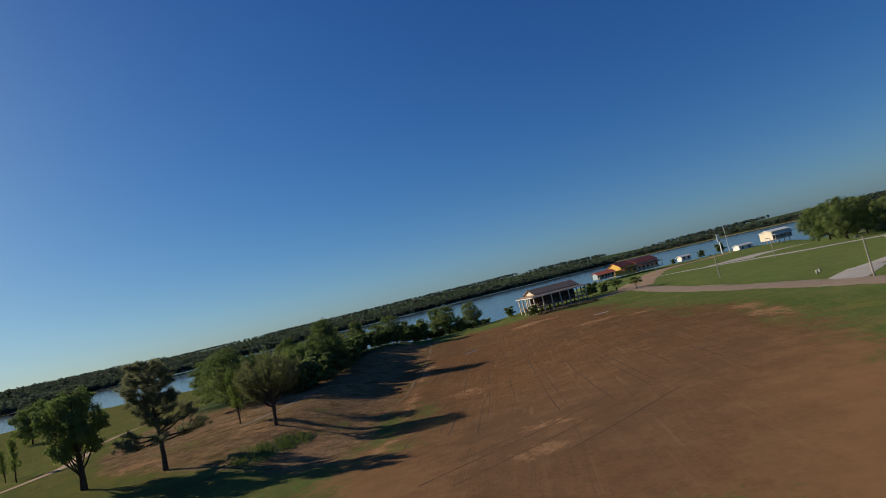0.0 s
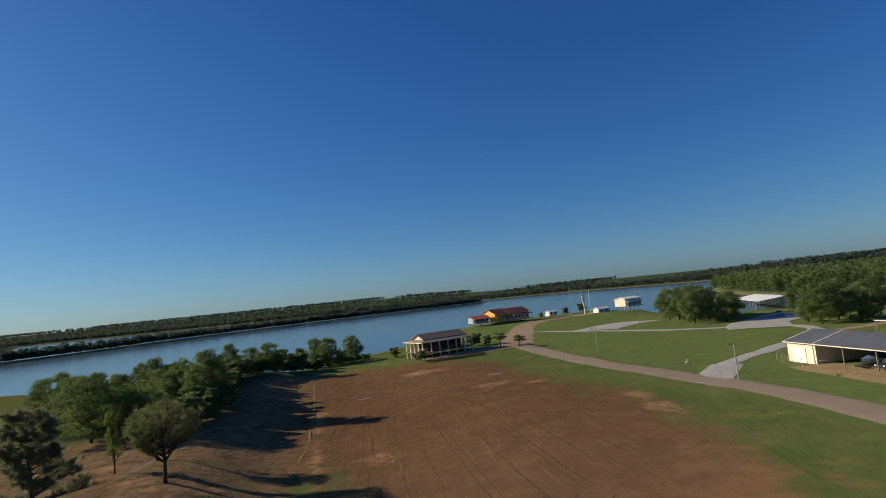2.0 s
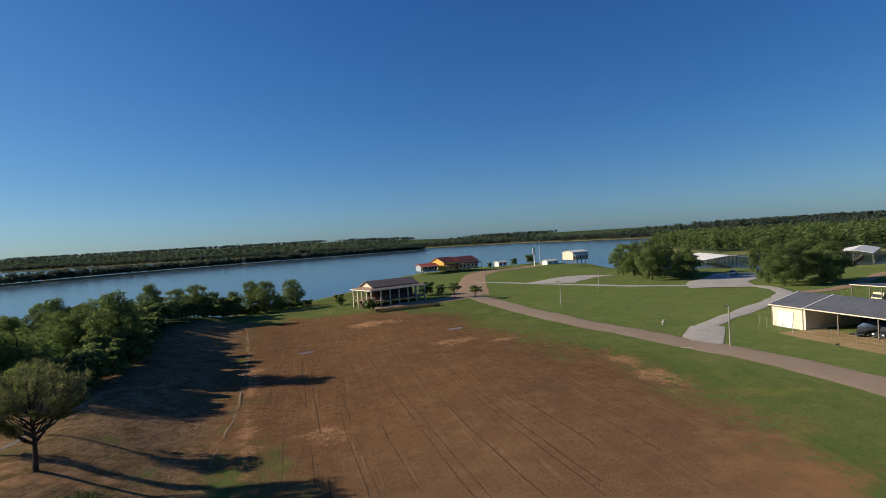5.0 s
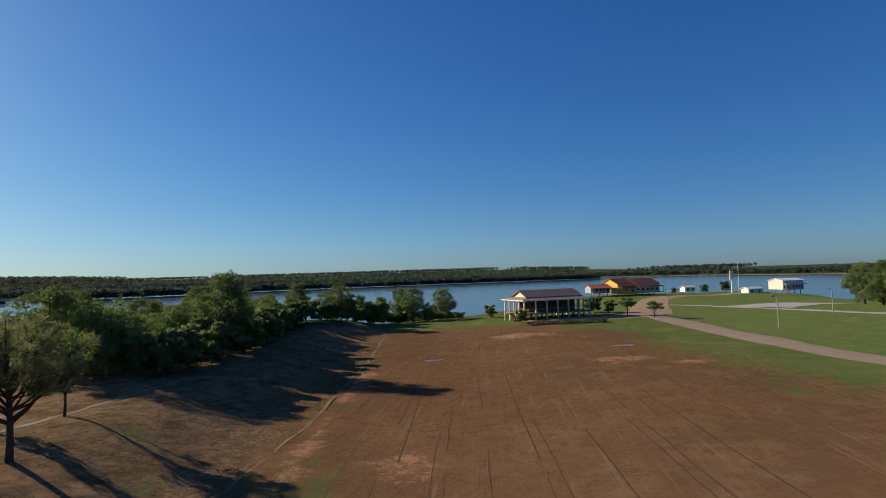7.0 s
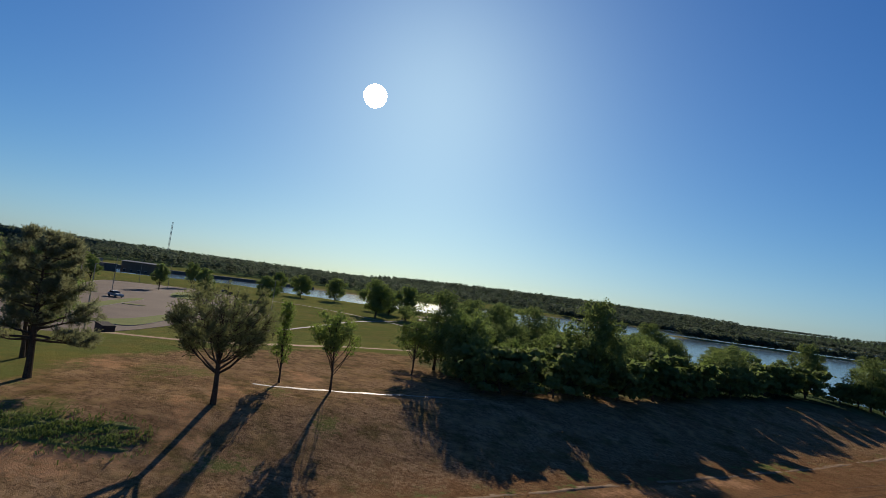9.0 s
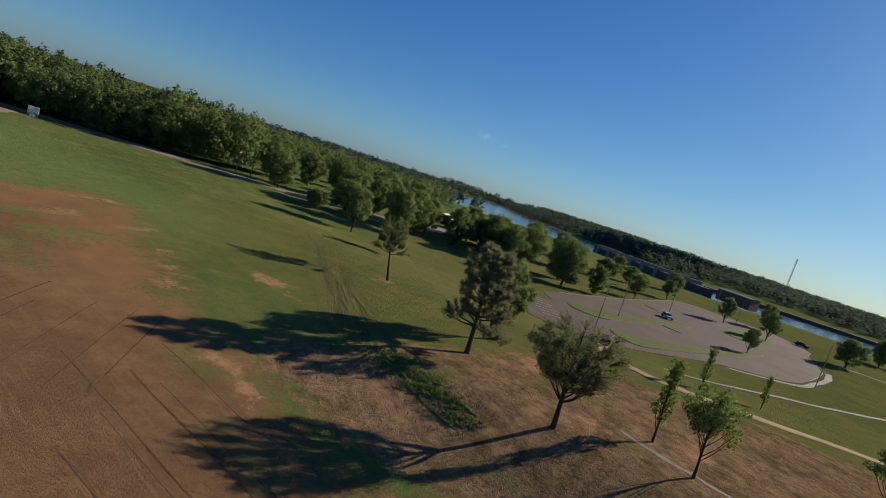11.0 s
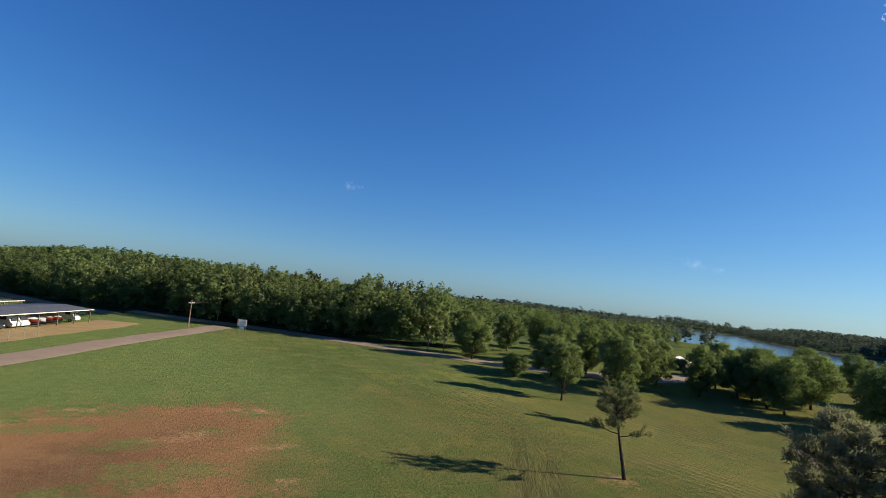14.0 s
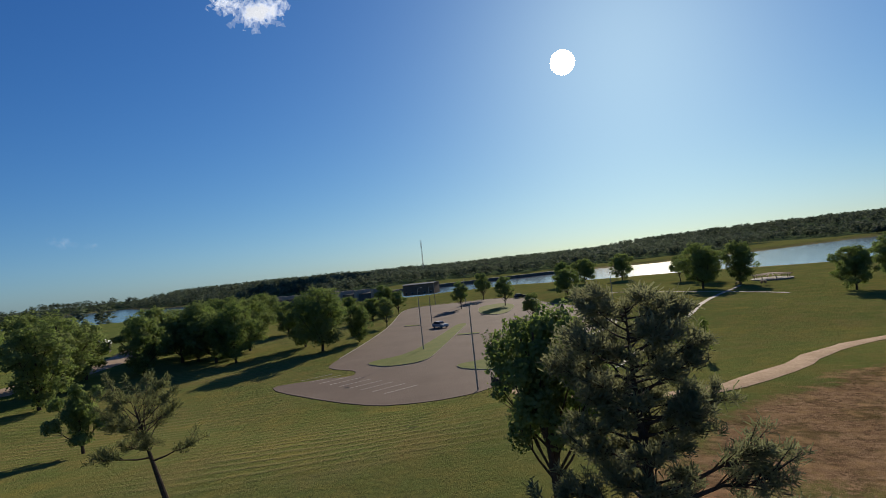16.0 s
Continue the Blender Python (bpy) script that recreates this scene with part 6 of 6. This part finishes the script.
wire_fence([(-3, -1.5), (-8.6, -9.6), (-19.6, -26.2), (-30.6, -42.8), (-40.5, -57.7)], "low wire fence before the storage shed")
wire_fence([(37, 80), (33.5, 74), (32, 64), (30.5, 50), (28, 34)], "low wire fence round the storage yard")

# ---- small things in the park ----
bin_ = thing("dumpster", pose(-110.5, 54.8, ground_at(-110.5, 54.8), 0, 0, 25), "dark metal dumpster beside the car park", "dumpster")
prism("body", [(-1.1, 0.1), (1.1, 0.1), (1.25, 1.35), (-1.25, 1.6)], -0.9, 0.9, P_DARK, bin_, bevel=0.03)
prism("lid", [(-1.28, 1.6), (1.28, 1.34), (1.28, 1.42), (-1.28, 1.7)], -0.93, 0.93, M_DARK, bin_, "black plastic lid")


def round_shelter(x, y):
    root = thing("slatted_round_shelter", pose(x, y, ground_at(x, y), 0, 0, 20), "low round shelter with radial timber slats", "shelter")
    bm = bmesh.new()
    tube(bm, [(0, 0, 0), (0, 0, 0.35)], [6.2, 6.2], 28)
    part("base", bm, M_CONCRETE, root)
    for k in range(20):
        a = k * 2 * math.pi / 20
        bm = bmesh.new()
        add_box(bm, 0.8, -0.22, 0, 6.0, 0.22, 0.1)
        s = part("slat", bm, M_WOOD, root)
        s.matrix_local = pose(0, 0, 2.2, 0, 7, math.degrees(a))
    for k in range(8):
        a = k * math.pi / 4
        box("post", (5.2 * math.cos(a) - 0.1, 5.2 * math.sin(a) - 0.1, 0.3, 5.2 * math.cos(a) + 0.1, 5.2 * math.sin(a) + 0.1, 1.6), M_WOOD, root, bevel=0)


round_shelter(-215, 170)
for x, y, yaw in ((-206, 160, 30), (-211, 155, 80)):
    t = thing("picnic_table", pose(x, y, ground_at(x, y), 0, 0, yaw), "plain wooden picnic table on the lawn", "table", "picnic tables")
    box("tabletop", (-0.9, -0.4, 0.7, 0.9, 0.4, 0.76), M_WOOD, t)
    for yy in (-0.8, 0.55):
        box("seat", (-0.9, yy, 0.42, 0.9, yy + 0.25, 0.47), M_WOOD, t)
    for xx in (-0.6, 0.5):
        box("leg", (xx, -0.7, 0, xx + 0.1, 0.7, 0.7), M_WOOD, t, bevel=0)
lock = thing("lock_wall", pose(-505, -44, WATER, 0, 0, 46), "long dark concrete lock wall across the channel", "wall")
box("wall_body", (0, -5, -2, 134, 5, 6.5), surface("dark_concrete", (0.07, 0.065, 0.06), (0.13, 0.12, 0.11), 0.3), lock)
for k in range(8):
    box("pier", (6 + k * 16, -6.5, -2, 9 + k * 16, 6.5, 9), M_CONCRETE, lock)
M_DARK_CONCRETE = bpy.data.materials["dark_concrete"]
for (x0, y0), (x1, y1) in (((-534, 40), (-552, 76)), ((-552, 76), (-568, 150)), ((-568, 150), (-569, 232))):
    wall = thing("guide_wall", pose(x0, y0, WATER, 0, 0, math.degrees(math.atan2(y1 - y0, x1 - x0))), "long low dark concrete guide wall along the far bank", "wall", "guide walls")
    L = math.hypot(x1 - x0, y1 - y0)
    box("wall_body", (0, -1.5, -2, L, 1.5, 2.6), M_DARK_CONCRETE, wall)
    box("coping", (0, -1.8, 2.6, L, 1.8, 2.9), M_CONCRETE, wall)
pier = thing("fishing_pier", pose(-500, 541, WATER, 0, 0, -5), "long low pier with two dark huts in the lake", "pier")
box("decking", (0, -1.5, 0.6, 62, 1.5, 1.1), M_WOOD, pier)
for x in (0, 56):
    box("platform", (x - 3, -5, 0.6, x + 10, 5, 1.2), M_WOOD, pier)
    hut = box("hut_wall", (x - 1, -3.6, 1.2, x + 8, 3.6, 3.6), M_DARK, pier, "dark boarded hut")
    box("hut_roof", (x - 1.8, -4.4, 3.6, x + 8.8, 4.4, 4.0), M_ROOF_GREY, hut)
for k in range(10):
    box("pile", (2 + k * 6, -1.7, -2, 2.3 + k * 6, -1.4, 1.0), M_WOOD, pier, bevel=0)
for x, y in ((24.6, 88.6), (26.0, 90.0)):
    cab = thing("utility_box", pose(x, y, ground_at(x, y), 0, 0, 20), "small grey utility box on the lawn", "utility box", "utility boxes")
    box("body", (-0.14, -0.12, -0.1, 0.14, 0.12, 0.5), M_POLE, cab)
    box("lid", (-0.17, -0.15, 0.5, 0.17, 0.15, 0.55), M_WHITE, cab)


# ---- clouds ----
def cloud_material(name, alpha):
    m, n, l, b = nodes_of(name, 1.0)
    b.inputs["Base Color"].default_value = (0.5, 0.5, 0.5, 1)
    # the clouds glow, in place of sunlight falling on them
    b.inputs["Emission Color"].default_value = (0.93, 0.95, 1.0, 1)
    b.inputs["Emission Strength"].default_value = 0.75
    b.inputs["Alpha"].default_value = alpha
    return m


M_CLOUD, M_WISP = cloud_material("glowing_cloud", 0.11), cloud_material("glowing_wisp", 0.012)


def cloud(way, far, size, n, seed, label, puff=0.32):
    r = np.random.default_rng(seed)
    c = np.concatenate([r.normal(0, 1, (n // 5, 3)) * s + o for s, o in zip(r.uniform(0.22, 0.5, (5, 1)), r.normal(0, 0.75, (5, 3)))])
    c = c * np.array([size, size, size * 0.35]) + np.array(way) * far
    q = leaves(r, c, r.normal(0, 1, c.shape), size * puff)
    tagged(quads_object("cloud", q, M_CLOUD if puff < 0.5 else M_WISP), label, "cloud", kind="stuff")


cloud((-0.885, -0.145, 0.428), 3600, 125, 600, 81, "small bright ragged cloud in a clear sky")
cloud((-0.895, -0.436, 0.101), 3600, 60, 40, 82, "thin faint wisp of cloud low in the sky", 0.6)
cloud((-0.467, -0.866, 0.179), 3600, 50, 30, 83, "thin faint wisp of cloud in a clear sky", 0.6)
